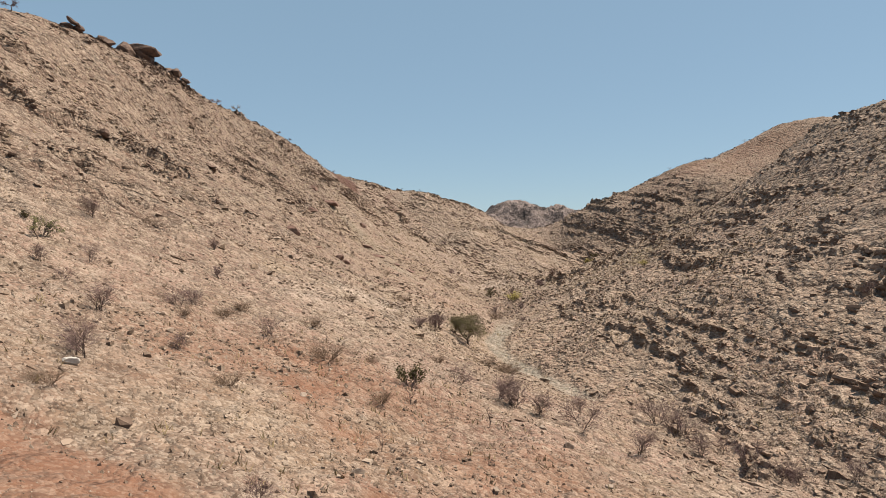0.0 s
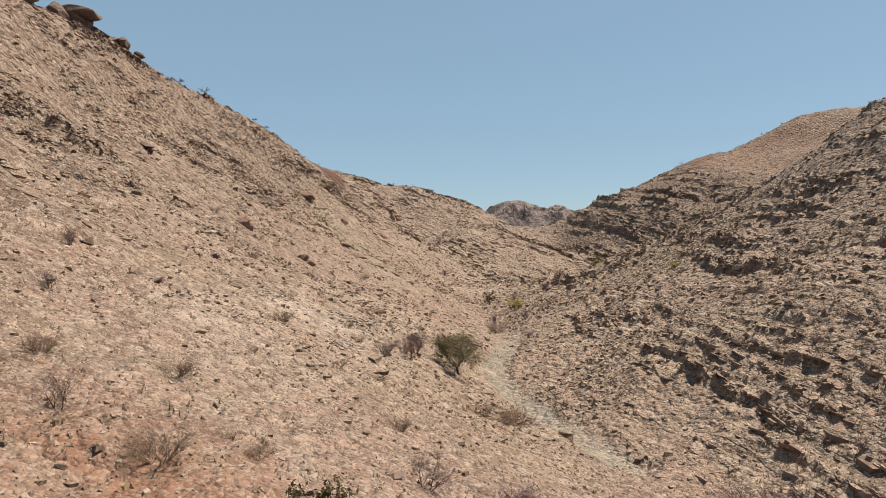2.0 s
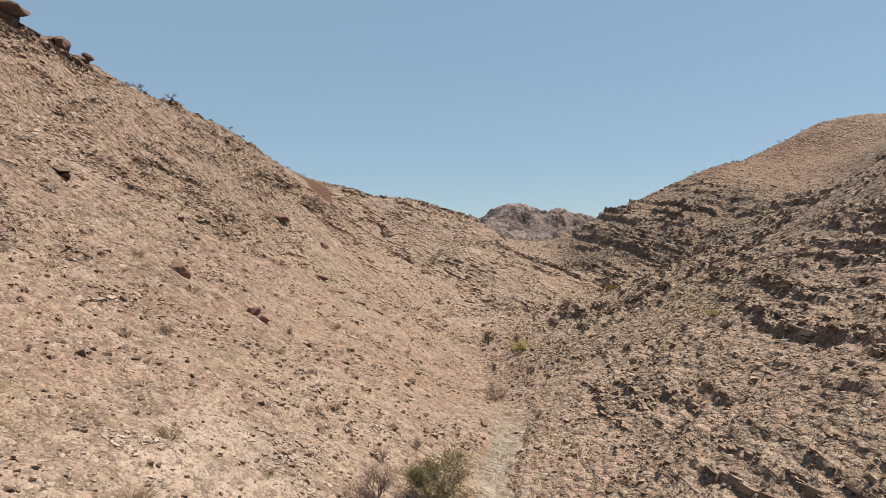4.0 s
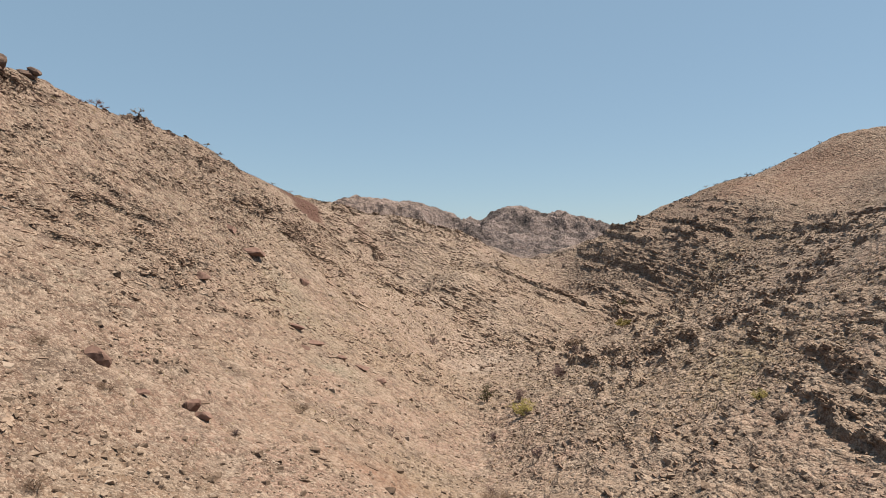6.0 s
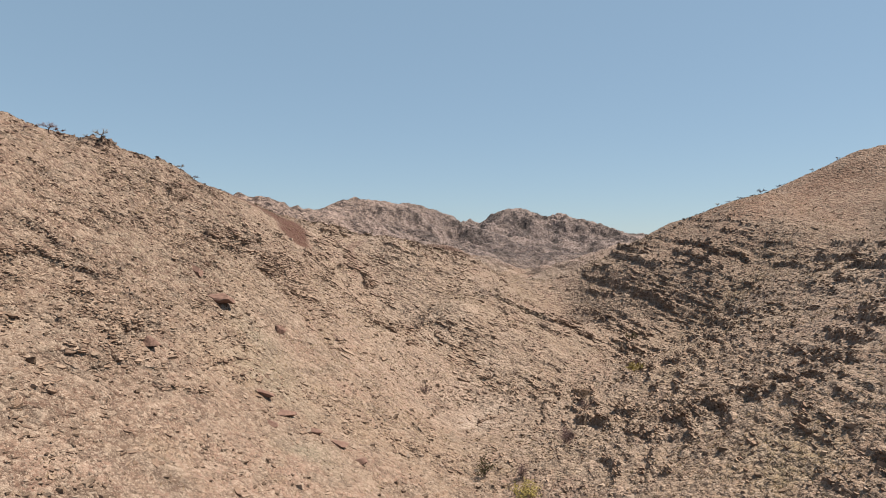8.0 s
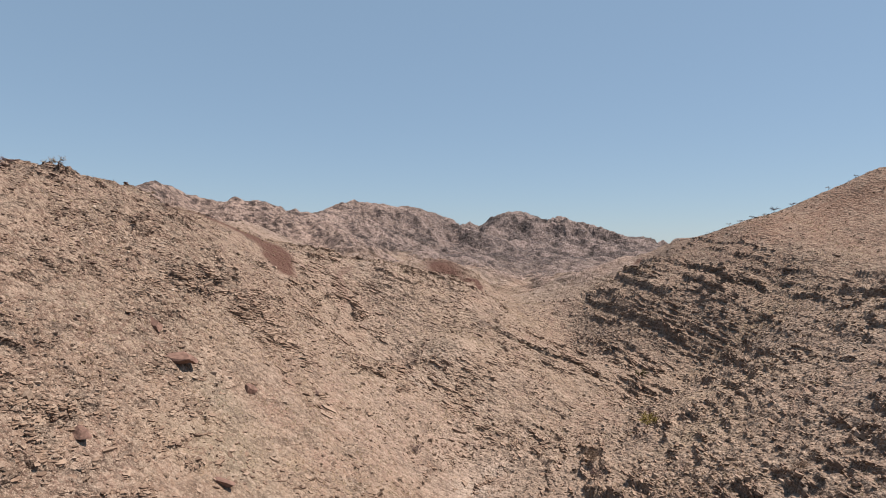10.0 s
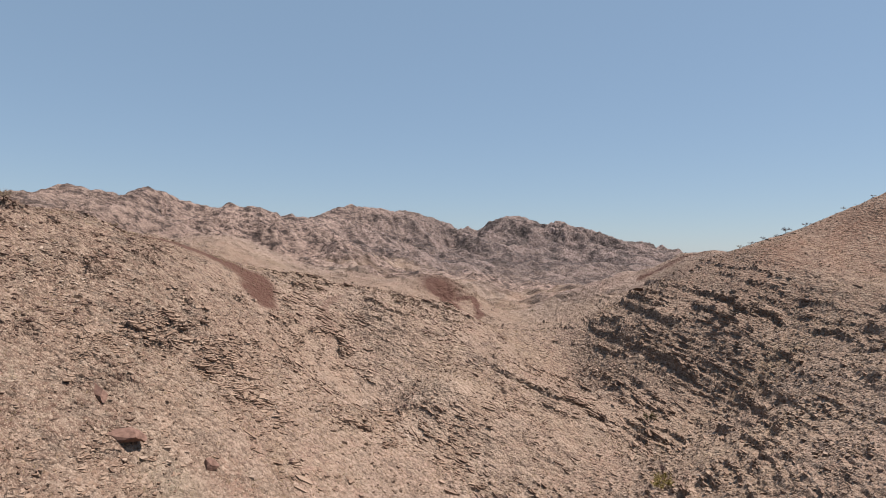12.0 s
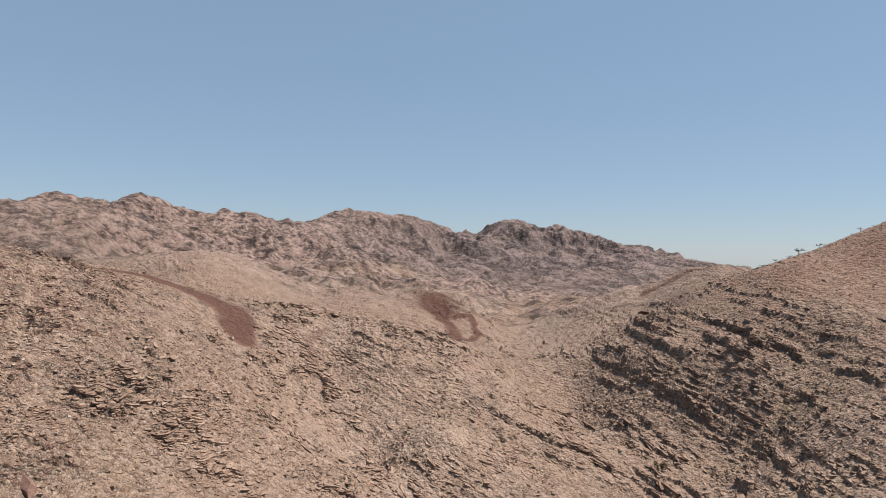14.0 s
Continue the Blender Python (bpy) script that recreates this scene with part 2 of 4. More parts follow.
def land(x, y):
    """Ground height, how bare the rock is, and how near the lip of a ledge, at arrays of x and y."""
    x, y = np.asarray(x, float), np.asarray(y, float)
    far = ease(415, 470, y)
    z, here, there = np.zeros_like(x), far < 1, far > 0
    z[here] += near_land(x[here], y[here]) * (1 - far[here])
    z[there] += far_land(x[there], y[there]) * far[there]
    z = z - 6 * blob(x, y, PIT[0] + 1, PIT[1], 7, 12) + far * 3.0 * (rough(x, y, 26, 4, 47, 0.55) - 0.3)      # with a dug pit behind the saddle
    track = band(x, y, [(a, c, w + 1.5) for a, c, w in TRACK])
    away = ease(420, 800, y)
    wash = along(x, y, STREAM, 1.7) * ease(112, 94, y) * ease(52, 62, y)
    z = z - 0.45 * wash
    z = z + (1 - away) * (1 - 0.8 * track) * (0.5 * rough(x, y, 17, 2, 41) + 0.26 * rough(x, y, 4.5, 3, 51)) + away * (9.0 * (0.5 - np.abs(rough(x, y, 95, 5, 45, 0.58))) + 2.4 * rough(x, y, 24, 3, 48))
    bare = ledges(x, y, z) * (1 - track) * (1 - wash)
    broken = crags(x, y) * (1 - track) * (1 - wash)
    level, run = z + 0.38 * x - 0.04 * y, y + 0.4 * x
    z = z + broken * ((0.75 - 0.3 * ease(10, 22, x) - 0.25 * ease(190, 215, y)) * (0.42 - np.abs(rough(2.1 * level, run, 6.5, 4, 151, 0.6))) + 0.3 * (0.4 - np.abs(rough(x, y, 2.3, 2, 155))))
    back = ease(44, 60, x) * ease(200, 222, y) * ease(350, 310, y)      # thick beds behind the gully
    s = (level + 2.2 * rough(x, y, 34, 4, 161, 0.6)) / 8.5
    f = s - np.floor(s)
    lens = ease(0.0, 0.4, rough(1.5 * level, run, 30, 5, 165, 0.62)) * ease(-0.5, 0.2, rough(x, y, 11, 3, 167)) * ease(60, 48, z - 0.1 * (x - 80))
    z = z + back * 1.6 * lens * (ease(0.0, 0.07, f) - np.minimum(f / 0.7, 1) - 0.1)
    crop, lip = np.zeros_like(x), np.zeros_like(x)
    for (f, stands), amount in zip(beds(x, y, z), (1.7, 0.85, 0.3)):
        z = z + bare * (1 - far) * (1 - (0.4 - 0.4 * ease(150, 190, y)) * ease(8, 20, x)) * amount * stands * (ease(0.0, 0.07, f) - f - 0.2)
        if amount > 0.5:
            crop = np.maximum(crop, np.clip(stands, 0, 1) * ease(0.6, 0.12, f))
            lip = np.maximum(lip, np.clip(stands, 0, 1) * ease(0.24, 0.1, f) * ease(0.0, 0.03, f))
    bare = bare * (0.25 + 0.75 * crop)
    for size, amount, seed in ((1.9, 0.34, 121), (0.85, 0.17, 125)):      # broken blocks
        u, v = 0.9 * x + 0.44 * y + 0.5 * size * rough(x, y, 3 * size, 2, seed), 0.9 * y - 0.44 * x + 0.5 * size * rough(x, y, 3 * size, 2, seed + 2)
        z = z + (0.14 + 0.75 * bare) * (1 - away) * (1 - 0.9 * track) * amount * lattice(np.floor(u / (1.7 * size)).astype(np.int64), np.floor(v / (0.8 * size)).astype(np.int64), seed)
    z = z + (0.09 + 0.18 * bare) * (1 - away) * rough(x, y, 1.3, 3, 101, 0.6)
    return z, bare, lip * bare


# ---- materials ----
def nodes_of(name):
    m = bpy.data.materials.new(name)
    m.use_nodes = True
    t = m.node_tree
    b = t.nodes["Principled BSDF"]
    b.inputs["Specular IOR Level"].default_value = 0.2
    return m, t, b


def noise_node(t, scale, detail=4.0, roughness=0.6, vector=None):
    n = t.nodes.new("ShaderNodeTexNoise")
    n.inputs["Scale"].default_value, n.inputs["Detail"].default_value, n.inputs["Roughness"].default_value = scale, detail, roughness
    if vector:
        t.links.new(vector, n.inputs["Vector"])
    return n.outputs["Fac"]


def spread(t, value, lo, hi, a=0.0, b=1.0):
    n = t.nodes.new("ShaderNodeMapRange")
    n.inputs[1].default_value, n.inputs[2].default_value, n.inputs[3].default_value, n.inputs[4].default_value = lo, hi, a, b
    t.links.new(value, n.inputs[0])
    return n.outputs[0]


def mixed(t, fac, a, b, kind="MIX"):
    n = t.nodes.new("ShaderNodeMix")
    n.data_type, n.blend_type = "RGBA", kind
    for socket, value in ((n.inputs[0], fac), (n.inputs[6], a), (n.inputs[7], b)):
        if isinstance(value, bpy.types.NodeSocket):
            t.links.new(value, socket)
        elif isinstance(value, (int, float)):
            socket.default_value = value
        else:
            socket.default_value = (*value, 1)
    return n.outputs[2]


def product(t, a, b, how="MULTIPLY"):
    n = t.nodes.new("ShaderNodeMath")
    n.operation = how
    for socket, value in zip(n.inputs, (a, b)):
        if isinstance(value, bpy.types.NodeSocket):
            t.links.new(value, socket)
        else:
            socket.default_value = value
    return n.outputs[0]


def attribute(t, name):
    n = t.nodes.new("ShaderNodeAttribute")
    n.attribute_name = name
    return n.outputs["Fac"]


def bumped(t, b, height, strength, distance):
    n = t.nodes.new("ShaderNodeBump")
    n.inputs["Strength"].default_value, n.inputs["Distance"].default_value = strength, distance
    t.links.new(height, n.inputs["Height"])
    t.links.new(n.outputs[0], b.inputs["Normal"])


def ground_material():
    m, t, b = nodes_of("stony_ground")
    where = t.nodes.new("ShaderNodeTexCoord").outputs["Object"]
    broad, patchy = noise_node(t, 0.035, 5, 0.6, where), noise_node(t, 0.22, 5, 0.65, where)
    coarse = noise_node(t, 0.9, 6, 0.7, where)
    soil = mixed(t, spread(t, broad, 0.4, 0.6), (0.218, 0.145, 0.104), (0.226, 0.139, 0.109))
    soil = mixed(t, spread(t, patchy, 0.48, 0.7), soil, (0.160, 0.108, 0.076))
    soil = mixed(t, spread(t, noise_node(t, 0.055, 5, 0.65, where), 0.5, 0.66, 0, 0.7), soil, (0.203, 0.149, 0.095))
    soil = mixed(t, spread(t, coarse, 0.5, 0.7, 0, 0.7), soil, (0.113, 0.078, 0.058))
    soil = mixed(t, spread(t, coarse, 0.5, 0.3, 0, 0.6), soil, (0.247, 0.182, 0.139))
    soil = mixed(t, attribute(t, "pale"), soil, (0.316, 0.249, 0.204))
    soil = mixed(t, attribute(t, "green"), soil, (0.182, 0.161, 0.119))
    soil = mixed(t, attribute(t, "straw"), soil, (0.249, 0.192, 0.109))
    soil = mixed(t, attribute(t, "wash"), soil, (0.181, 0.164, 0.135))
    split = t.nodes.new("ShaderNodeSeparateXYZ")
    t.links.new(where, split.inputs[0])
    level = product(t, product(t, split.outputs[2], product(t, split.outputs[0], 0.38), "ADD"), product(t, split.outputs[1], -0.04), "ADD")
    bedded = t.nodes.new("ShaderNodeCombineXYZ")
    for socket, value, scale in zip(bedded.inputs, (split.outputs[0], split.outputs[1], level), (0.3, 0.22, 1.5)):
        t.links.new(product(t, value, scale), socket)
    layers = noise_node(t, 1.0, 6, 0.66, bedded.outputs[0])
    rock = mixed(t, spread(t, layers, 0.40, 0.60), (0.115, 0.082, 0.061), (0.237, 0.173, 0.128))
    rock = mixed(t, spread(t, broad, 0.45, 0.6, 0, 0.4), rock, (0.199, 0.151, 0.114))
    colour = mixed(t, spread(t, product(t, attribute(t, "rock"), patchy), 0.12, 0.5), soil, rock)
    rubble = noise_node(t, 0.55, 7, 0.68, bedded.outputs[0])
    shards = mixed(t, spread(t, rubble, 0.42, 0.58), (0.115, 0.080, 0.062), (0.277, 0.202, 0.156))
    shards = mixed(t, spread(t, noise_node(t, 0.4, 6, 0.7, where), 0.5, 0.64, 0, 0.7), shards, (0.166, 0.109, 0.085))
    colour = mixed(t, product(t, attribute(t, "crag"), spread(t, coarse, 0.34, 0.52, 0.35, 0.95)), colour, shards)
    colour = mixed(t, product(t, attribute(t, "brown"), spread(t, coarse, 0.36, 0.56)), colour, (0.112, 0.066, 0.049))
    colour = mixed(t, product(t, attribute(t, "red"), 0.9), colour, (0.176, 0.089, 0.056))
    # lenses along the beds: dark desert varnish, with shade under ledges painted in
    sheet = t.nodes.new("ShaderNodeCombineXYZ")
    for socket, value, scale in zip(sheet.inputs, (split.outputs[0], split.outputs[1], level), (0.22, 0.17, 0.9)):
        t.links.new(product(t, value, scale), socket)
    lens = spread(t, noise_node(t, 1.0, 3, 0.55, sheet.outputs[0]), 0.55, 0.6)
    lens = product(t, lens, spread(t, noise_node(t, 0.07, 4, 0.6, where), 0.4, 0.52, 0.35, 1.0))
    lens = product(t, lens, attribute(t, "varnish_and_shade"))
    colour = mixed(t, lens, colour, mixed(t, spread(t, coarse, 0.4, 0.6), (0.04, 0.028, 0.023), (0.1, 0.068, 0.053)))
    # loose stones, each its own tone
    heights = None
    for scale, amount in ((0.45, 0.3), (1.1, 0.36), (2.4, 0.5), (6.0, 0.6), (13.0, 0.55)):
        v = t.nodes.new("ShaderNodeTexVoronoi")
        v.inputs["Scale"].default_value = scale
        t.links.new(where, v.inputs["Vector"])
        tone = t.nodes.new("ShaderNodeSeparateColor")
        t.links.new(v.outputs["Color"], tone.inputs[0])
        colour = mixed(t, spread(t, tone.outputs[0], 0.7, 0.97, 0, amount), colour, (0.345, 0.272, 0.214))
        colour = mixed(t, spread(t, tone.outputs[1], 0.7, 0.97, 0, amount), colour, (0.073, 0.051, 0.038))
        if scale < 1 or scale > 10:
            continue
        h = product(t, v.outputs["Distance"], -0.85 / scale)
        heights = h if heights is None else product(t, heights, h, "ADD")
    colour = mixed(t, product(t, attribute(t, "red"), 0.6), colour, (0.185, 0.091, 0.058))
    crags = noise_node(t, 0.016, 10, 0.7, where)
    massif = mixed(t, spread(t, crags, 0.43, 0.57), (0.12, 0.088, 0.078), (0.29, 0.212, 0.18))
    banded = t.nodes.new("ShaderNodeCombineXYZ")
    for socket, value, scale in zip(banded.inputs, (split.outputs[0], split.outputs[1], split.outputs[2]), (0.1, 0.1, 0.16)):
        t.links.new(product(t, value, scale), socket)
    strata = noise_node(t, 1.0, 9, 0.74, banded.outputs[0])
    massif = mixed(t, spread(t, strata, 0.5, 0.57, 0, 0.8), massif, (0.41, 0.312, 0.262))
    massif = mixed(t, spread(t, strata, 0.475, 0.42, 0, 0.9), massif, (0.055, 0.043, 0.041))
    massif = mixed(t, product(t, attribute(t, "grey"), 0.8), massif, mixed(t, spread(t, crags, 0.44, 0.57), (0.062, 0.053, 0.053), (0.21, 0.166, 0.155)))
    colour = mixed(t, attribute(t, "massif"), colour, massif)
    colour = mixed(t, product(t, attribute(t, "dug"), spread(t, coarse, 0.25, 0.5, 0.75, 0.97)), colour, (0.081, 0.041, 0.031))
    heights = product(t, heights, product(t, noise_node(t, 1.4, 7, 0.68, where), 0.35), "ADD")
    heights = product(t, heights, product(t, product(t, layers, product(t, attribute(t, "rock"), 0.8)), 1.0), "ADD")
    heights = product(t, heights, product(t, lens, -0.35), "ADD")
    heights = product(t, heights, product(t, product(t, patchy, attribute(t, "distant")), 5.0), "ADD")
    heights = product(t, heights, product(t, product(t, product(t, crags, strata, "ADD"), attribute(t, "massif")), 18.0), "ADD")
    t.links.new(colour, b.inputs["Base Color"])
    b.inputs["Roughness"].default_value = 0.95
    bumped(t, b, heights, 0.95, 0.62)
    return m


def plain_material(name, dark, light, scale=6.0, roughness=0.9, bump=0.3, distance=0.03):
    m, t, b = nodes_of(name)
    where = t.nodes.new("ShaderNodeTexCoord").outputs["Object"]
    n = noise_node(t, scale, 6, 0.7, where)
    colour = mixed(t, spread(t, n, 0.35, 0.65), dark, light)
    info = t.nodes.new("ShaderNodeObjectInfo").outputs["Random"]
    colour = mixed(t, spread(t, info, 0, 1, 0, 0.35), colour, light)
    t.links.new(colour, b.inputs["Base Color"])
    b.inputs["Roughness"].default_value = roughness
    if bump:
        bumped(t, b, n, bump, distance)
    return m


GROUND = ground_material()


# ---- the ground, one sheet out to the horizon ----
def steps(stops):
    """A line of places: (start, spacing there) pairs, the spacing changing evenly between them."""
    line = [stops[0][0]]
    for (a, da), (b, db) in zip(stops, stops[1:]):
        while line[-1] < b - 1e-6:
            line.append(line[-1] + da + (db - da) * (line[-1] - a) / (b - a))
        line[-1] = b
    return np.array(line)


def masks(x, y, z, bare):
    fuzz = rough(x, y, 6, 4, 111)
    wx, wy = x + 1.2 * fuzz, y + 1.5 * fuzz
    red = 1.8 * ease(1.2, -1.0, y + 0.333 * (x + 13) - 19.5 + 1.3 * fuzz + 0.5 * grain(x, y, 0.7, 119)) * ease(2, -7, x + 3 * fuzz) * ease(-12, 4, y + 3 * fuzz) * ease(-45, -28, x + 4 * fuzz) * (0.8 + 0.4 * fuzz) + 0.6 * blob(wx, wy, -6, 34, 4, 10, 60) + 0.5 * blob(wx, wy, 0, 28, 6, 5) + 0.5 * ease(46, 34, y + 0.3 * x) * ease(-16, -8, x) * ease(12, 4, x) * ease(-0.3, 0.4, rough(x, y, 5, 4, 129, 0.6))
    dug = 1.0 * band(x + 0.4 * fuzz, y + 0.4 * fuzz, TRACK) + 0.4 * along(wx, wy, SIDE_TRACK, 1.0) + 1.3 * blob(wx, wy, PIT[0] - 1, PIT[1] + 2, 9, 13) + 0.8 * along(wx, wy, [(8, 396), (12, 382), (16, 366)], 4.0) + 0.9 * along(wx, wy, [(16, 398), (23, 402), (25, 384), (21, 366)], 1.9) + 0.8 * along(wx, wy, [(112, 432), (135, 436), (160, 428)], 3.0)
    red = red + 0.45 * blob(wx, wy, -1.5, 112, 4, 3)
    red = red + 0.35 * blob(wx, wy, 122, 288, 30, 26)
    brown = 0.75 * ease(-20, -30, x) * ease(40, 60, y) * ease(180, 130, y) * ease(-0.5, 0.1, rough(x, y, 9, 4, 127, 0.6)) + 0.5 * ease(-8, -16, x) * ease(45, 60, y) * ease(125, 100, y) * ease(-0.1, 0.5, rough(x, y, 7, 4, 131, 0.6)) + 0.65 * ease(-15, -22, x) * ease(48, 62, y) * ease(150, 110, y) * ease(-0.4, 0.2, rough(x, y, 9, 4, 127, 0.6)) + 0.5 * ease(-9, -17, x) * ease(45, 65, y) * ease(260, 220, y) * ease(-0.2, 0.5, rough(x, y, 13, 4, 117, 0.6)) + 0.95 * ease(36, 54, z + 7 * fuzz) * ease(-20, -34, x) * ease(290, 190, y) + 0.75 * blob(wx, wy, 70, 110, 30, 60) + 1.1 * blob(wx, wy, 125, 285, 66, 52) + 0.45 * ease(50, 66, x) * ease(205, 225, y)
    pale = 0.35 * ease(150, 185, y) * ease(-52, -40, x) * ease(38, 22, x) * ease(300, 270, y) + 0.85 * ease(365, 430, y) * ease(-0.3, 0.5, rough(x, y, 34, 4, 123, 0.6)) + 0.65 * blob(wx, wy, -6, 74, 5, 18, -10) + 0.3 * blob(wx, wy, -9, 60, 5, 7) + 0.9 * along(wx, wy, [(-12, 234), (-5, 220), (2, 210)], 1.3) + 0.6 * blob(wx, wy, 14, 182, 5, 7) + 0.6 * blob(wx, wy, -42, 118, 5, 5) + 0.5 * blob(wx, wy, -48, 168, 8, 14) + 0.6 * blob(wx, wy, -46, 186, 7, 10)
    green = 0.25 * blob(wx, wy, 30, 150, 14, 30) + 0.8 * blob(wx, wy, -36, 190, 7, 34, 18) + 0.6 * blob(wx, wy, -14, 150, 4, 26, 30) + 0.6 * blob(wx, wy, -31, 120, 4, 30) + 0.9 * blob(wx, wy, -39, 160, 5, 13)
    wash = 1.3 * along(x + 0.25 * fuzz, y + 0.25 * fuzz, STREAM, 1.25) * ease(112, 92, y)
    straw = 0.8 * blob(wx, wy, 38, 128, 6, 9) + 1.0 * blob(wx, wy, 82, 238, 15, 6, 10) + 0.6 * blob(wx, wy, 55, 205, 12, 7) + 0.5 * blob(wx, wy, 45, 180, 8, 6)
    massif = 0.85 * ease(600, 760, y) * ease(-80, 40, x) + ease(365, 450, y) * ease(36, 58, z + 14 * rough(x, y, 45, 4, 113, 0.6)) * (0.75 + 0.25 * ease(450, 800, y)) * (1 - 0.8 * blob(x, y, 140, 440, 50, 30))
    # the first mask also places the ledge shade painted into the ground colour
    made = {"varnish_and_shade": (0.5 + 0.6 * np.maximum(crags(x, y), bare) + 0.4 * ease(50, 62, z) * ease(-25, -40, x)) * (1 - 0.75 * blob(x, y, -4, 38, 18, 34)) * (1 - 0.35 * ease(14, 24, x)) * (1 - np.clip(wash, 0, 1)) * (1 - np.clip(dug, 0, 1)) * ease(420, 340, y), "crag": crags(x, y) * (0.6 + 0.5 * ease(-0.3, 0.5, fuzz)), "dug": dug * (1.25 + 0.3 * fuzz), "red": red * (1 + 0.6 * fuzz), "pale": pale * (0.9 + fuzz), "brown": brown, "green": green * (0.8 + 0.9 * fuzz), "wash": wash, "straw": straw * (1 + 0.7 * fuzz), "rock": bare, "massif": massif, "distant": ease(330, 420, y), "grey": ease(900, 1300, y) * ease(-450, 150, x)}
    return {name: np.clip(v, 0, 1) for name, v in made.items()}


def build_ground(fine=0.375):
    u = steps([(-230, 6), (-72, fine * 1.7), (-55, fine), (80, fine), (120, fine * 2.2), (260, 6)])
    v = steps([(-1500, 120), (-60, 4), (12, fine), (280, fine), (330, fine * 2), (430, 1.5), (800, 6), (2700, 11), (4200, 80)])
    uu, yy = np.meshgrid(u, v)
    xx = 20 + (uu - 20) * (1 + np.maximum(yy - 230, 0) / 210 + np.maximum(-yy - 40, 0) / 100)
    x, y = xx.ravel(), yy.ravel()
    z, bare, _ = land(x, y)
    me = bpy.data.meshes.new("ground")
    nu, nv = len(u), len(v)
    me.vertices.add(nu * nv)
    me.vertices.foreach_set("co", np.column_stack([x, y, z]).astype(np.float32).ravel())
    k = (np.arange(nv - 1)[:, None] * nu + np.arange(nu - 1)[None, :]).ravel()
    quads = np.column_stack([k, k + 1, k + nu + 1, k + nu])
    me.loops.add(quads.size)
    me.loops.foreach_set("vertex_index", quads.astype(np.int32).ravel())
    me.polygons.add(len(quads))
    me.polygons.foreach_set("loop_start", np.arange(0, quads.size, 4, dtype=np.int32))
    me.update(calc_edges=True)
    me.polygons.foreach_set("use_smooth", bare[quads].mean(axis=1) < 0.12)
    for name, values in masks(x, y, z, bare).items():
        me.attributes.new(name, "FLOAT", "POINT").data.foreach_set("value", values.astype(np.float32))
    me.materials.append(GROUND)
    return tagged(new("ground", me), "bare stony desert hillsides of tan scree and tilted rock ledges", "ground", kind="structure")


build_ground()


# ---- helpers for things ----
def mesh_from(name, verts, faces, material, smooth=False):
    me = bpy.data.meshes.new(name)
    me.from_pydata(verts, [], faces)
    me.materials.append(material)
    if smooth:
        me.polygons.foreach_set("use_smooth", [True] * len(me.polygons))
    return me


def part(name, me, parent, label=""):
    ob = new(name, me)
    ob.parent = parent
    return tagged(ob, label) if label else ob


def height_at(x, y):
    return float(land(np.array([x]), np.array([y]))[0][0])


def slope_at(x, y):
    """Unit normals of the broad slope."""
    a, c = near_land(x + 1.5, y) - near_land(x - 1.5, y), near_land(x, y + 1.5) - near_land(x, y - 1.5)
    n = np.column_stack([-a / 3, -c / 3, np.ones_like(x)])
    return n / np.linalg.norm(n, axis=1)[:, None]


def island_rock(name, dark, light, pale, scale=1.6):
    """Rock whose every loose piece has its own tone."""
    m, t, b = nodes_of(name)
    where = t.nodes.new("ShaderNodeTexCoord").outputs["Object"]
    own = t.nodes.new("ShaderNodeNewGeometry").outputs["Random Per Island"]
    n = noise_node(t, scale, 7, 0.72, where)
    colour = mixed(t, spread(t, n, 0.40, 0.60), dark, light)
    colour = mixed(t, spread(t, noise_node(t, scale * 5, 5, 0.8, where), 0.52, 0.66, 0, 0.6), colour, dark)
    colour = mixed(t, spread(t, own, 0.55, 1.0, 0, 0.85), colour, pale)
    colour = mixed(t, spread(t, own, 0.0, 0.3, 0.75, 0), colour, dark)
    t.links.new(colour, b.inputs["Base Color"])
    b.inputs["Roughness"].default_value = 0.92
    bumped(t, b, noise_node(t, scale * 2.5, 5, 0.65, where), 0.7, 0.06)
    return m


LEDGE_ROCK = island_rock("bedded_rock", (0.100, 0.066, 0.049), (0.219, 0.152, 0.111), (0.276, 0.206, 0.157))
STONE = island_rock("loose_stone", (0.100, 0.070, 0.052), (0.213, 0.152, 0.111), (0.316, 0.249, 0.198), 3.0)
VARNISH = plain_material("varnished_rock", (0.045, 0.03, 0.025), (0.15, 0.1, 0.078), 0.9, 0.85, 0.8, 0.2)
RED_ROCK = plain_material("red_brown_boulder", (0.089, 0.051, 0.040), (0.193, 0.119, 0.094), 1.6, 0.85, 0.6, 0.06)
WHITE_ROCK = plain_material("quartz_rock", (0.335, 0.304, 0.274), (0.450, 0.426, 0.396), 3.0, 0.7, 0.4, 0.05)
BED = np.array([0.38, -0.04, 1.0]) / np.linalg.norm([0.38, -0.04, 1.0])
rng = np.random.default_rng(7)


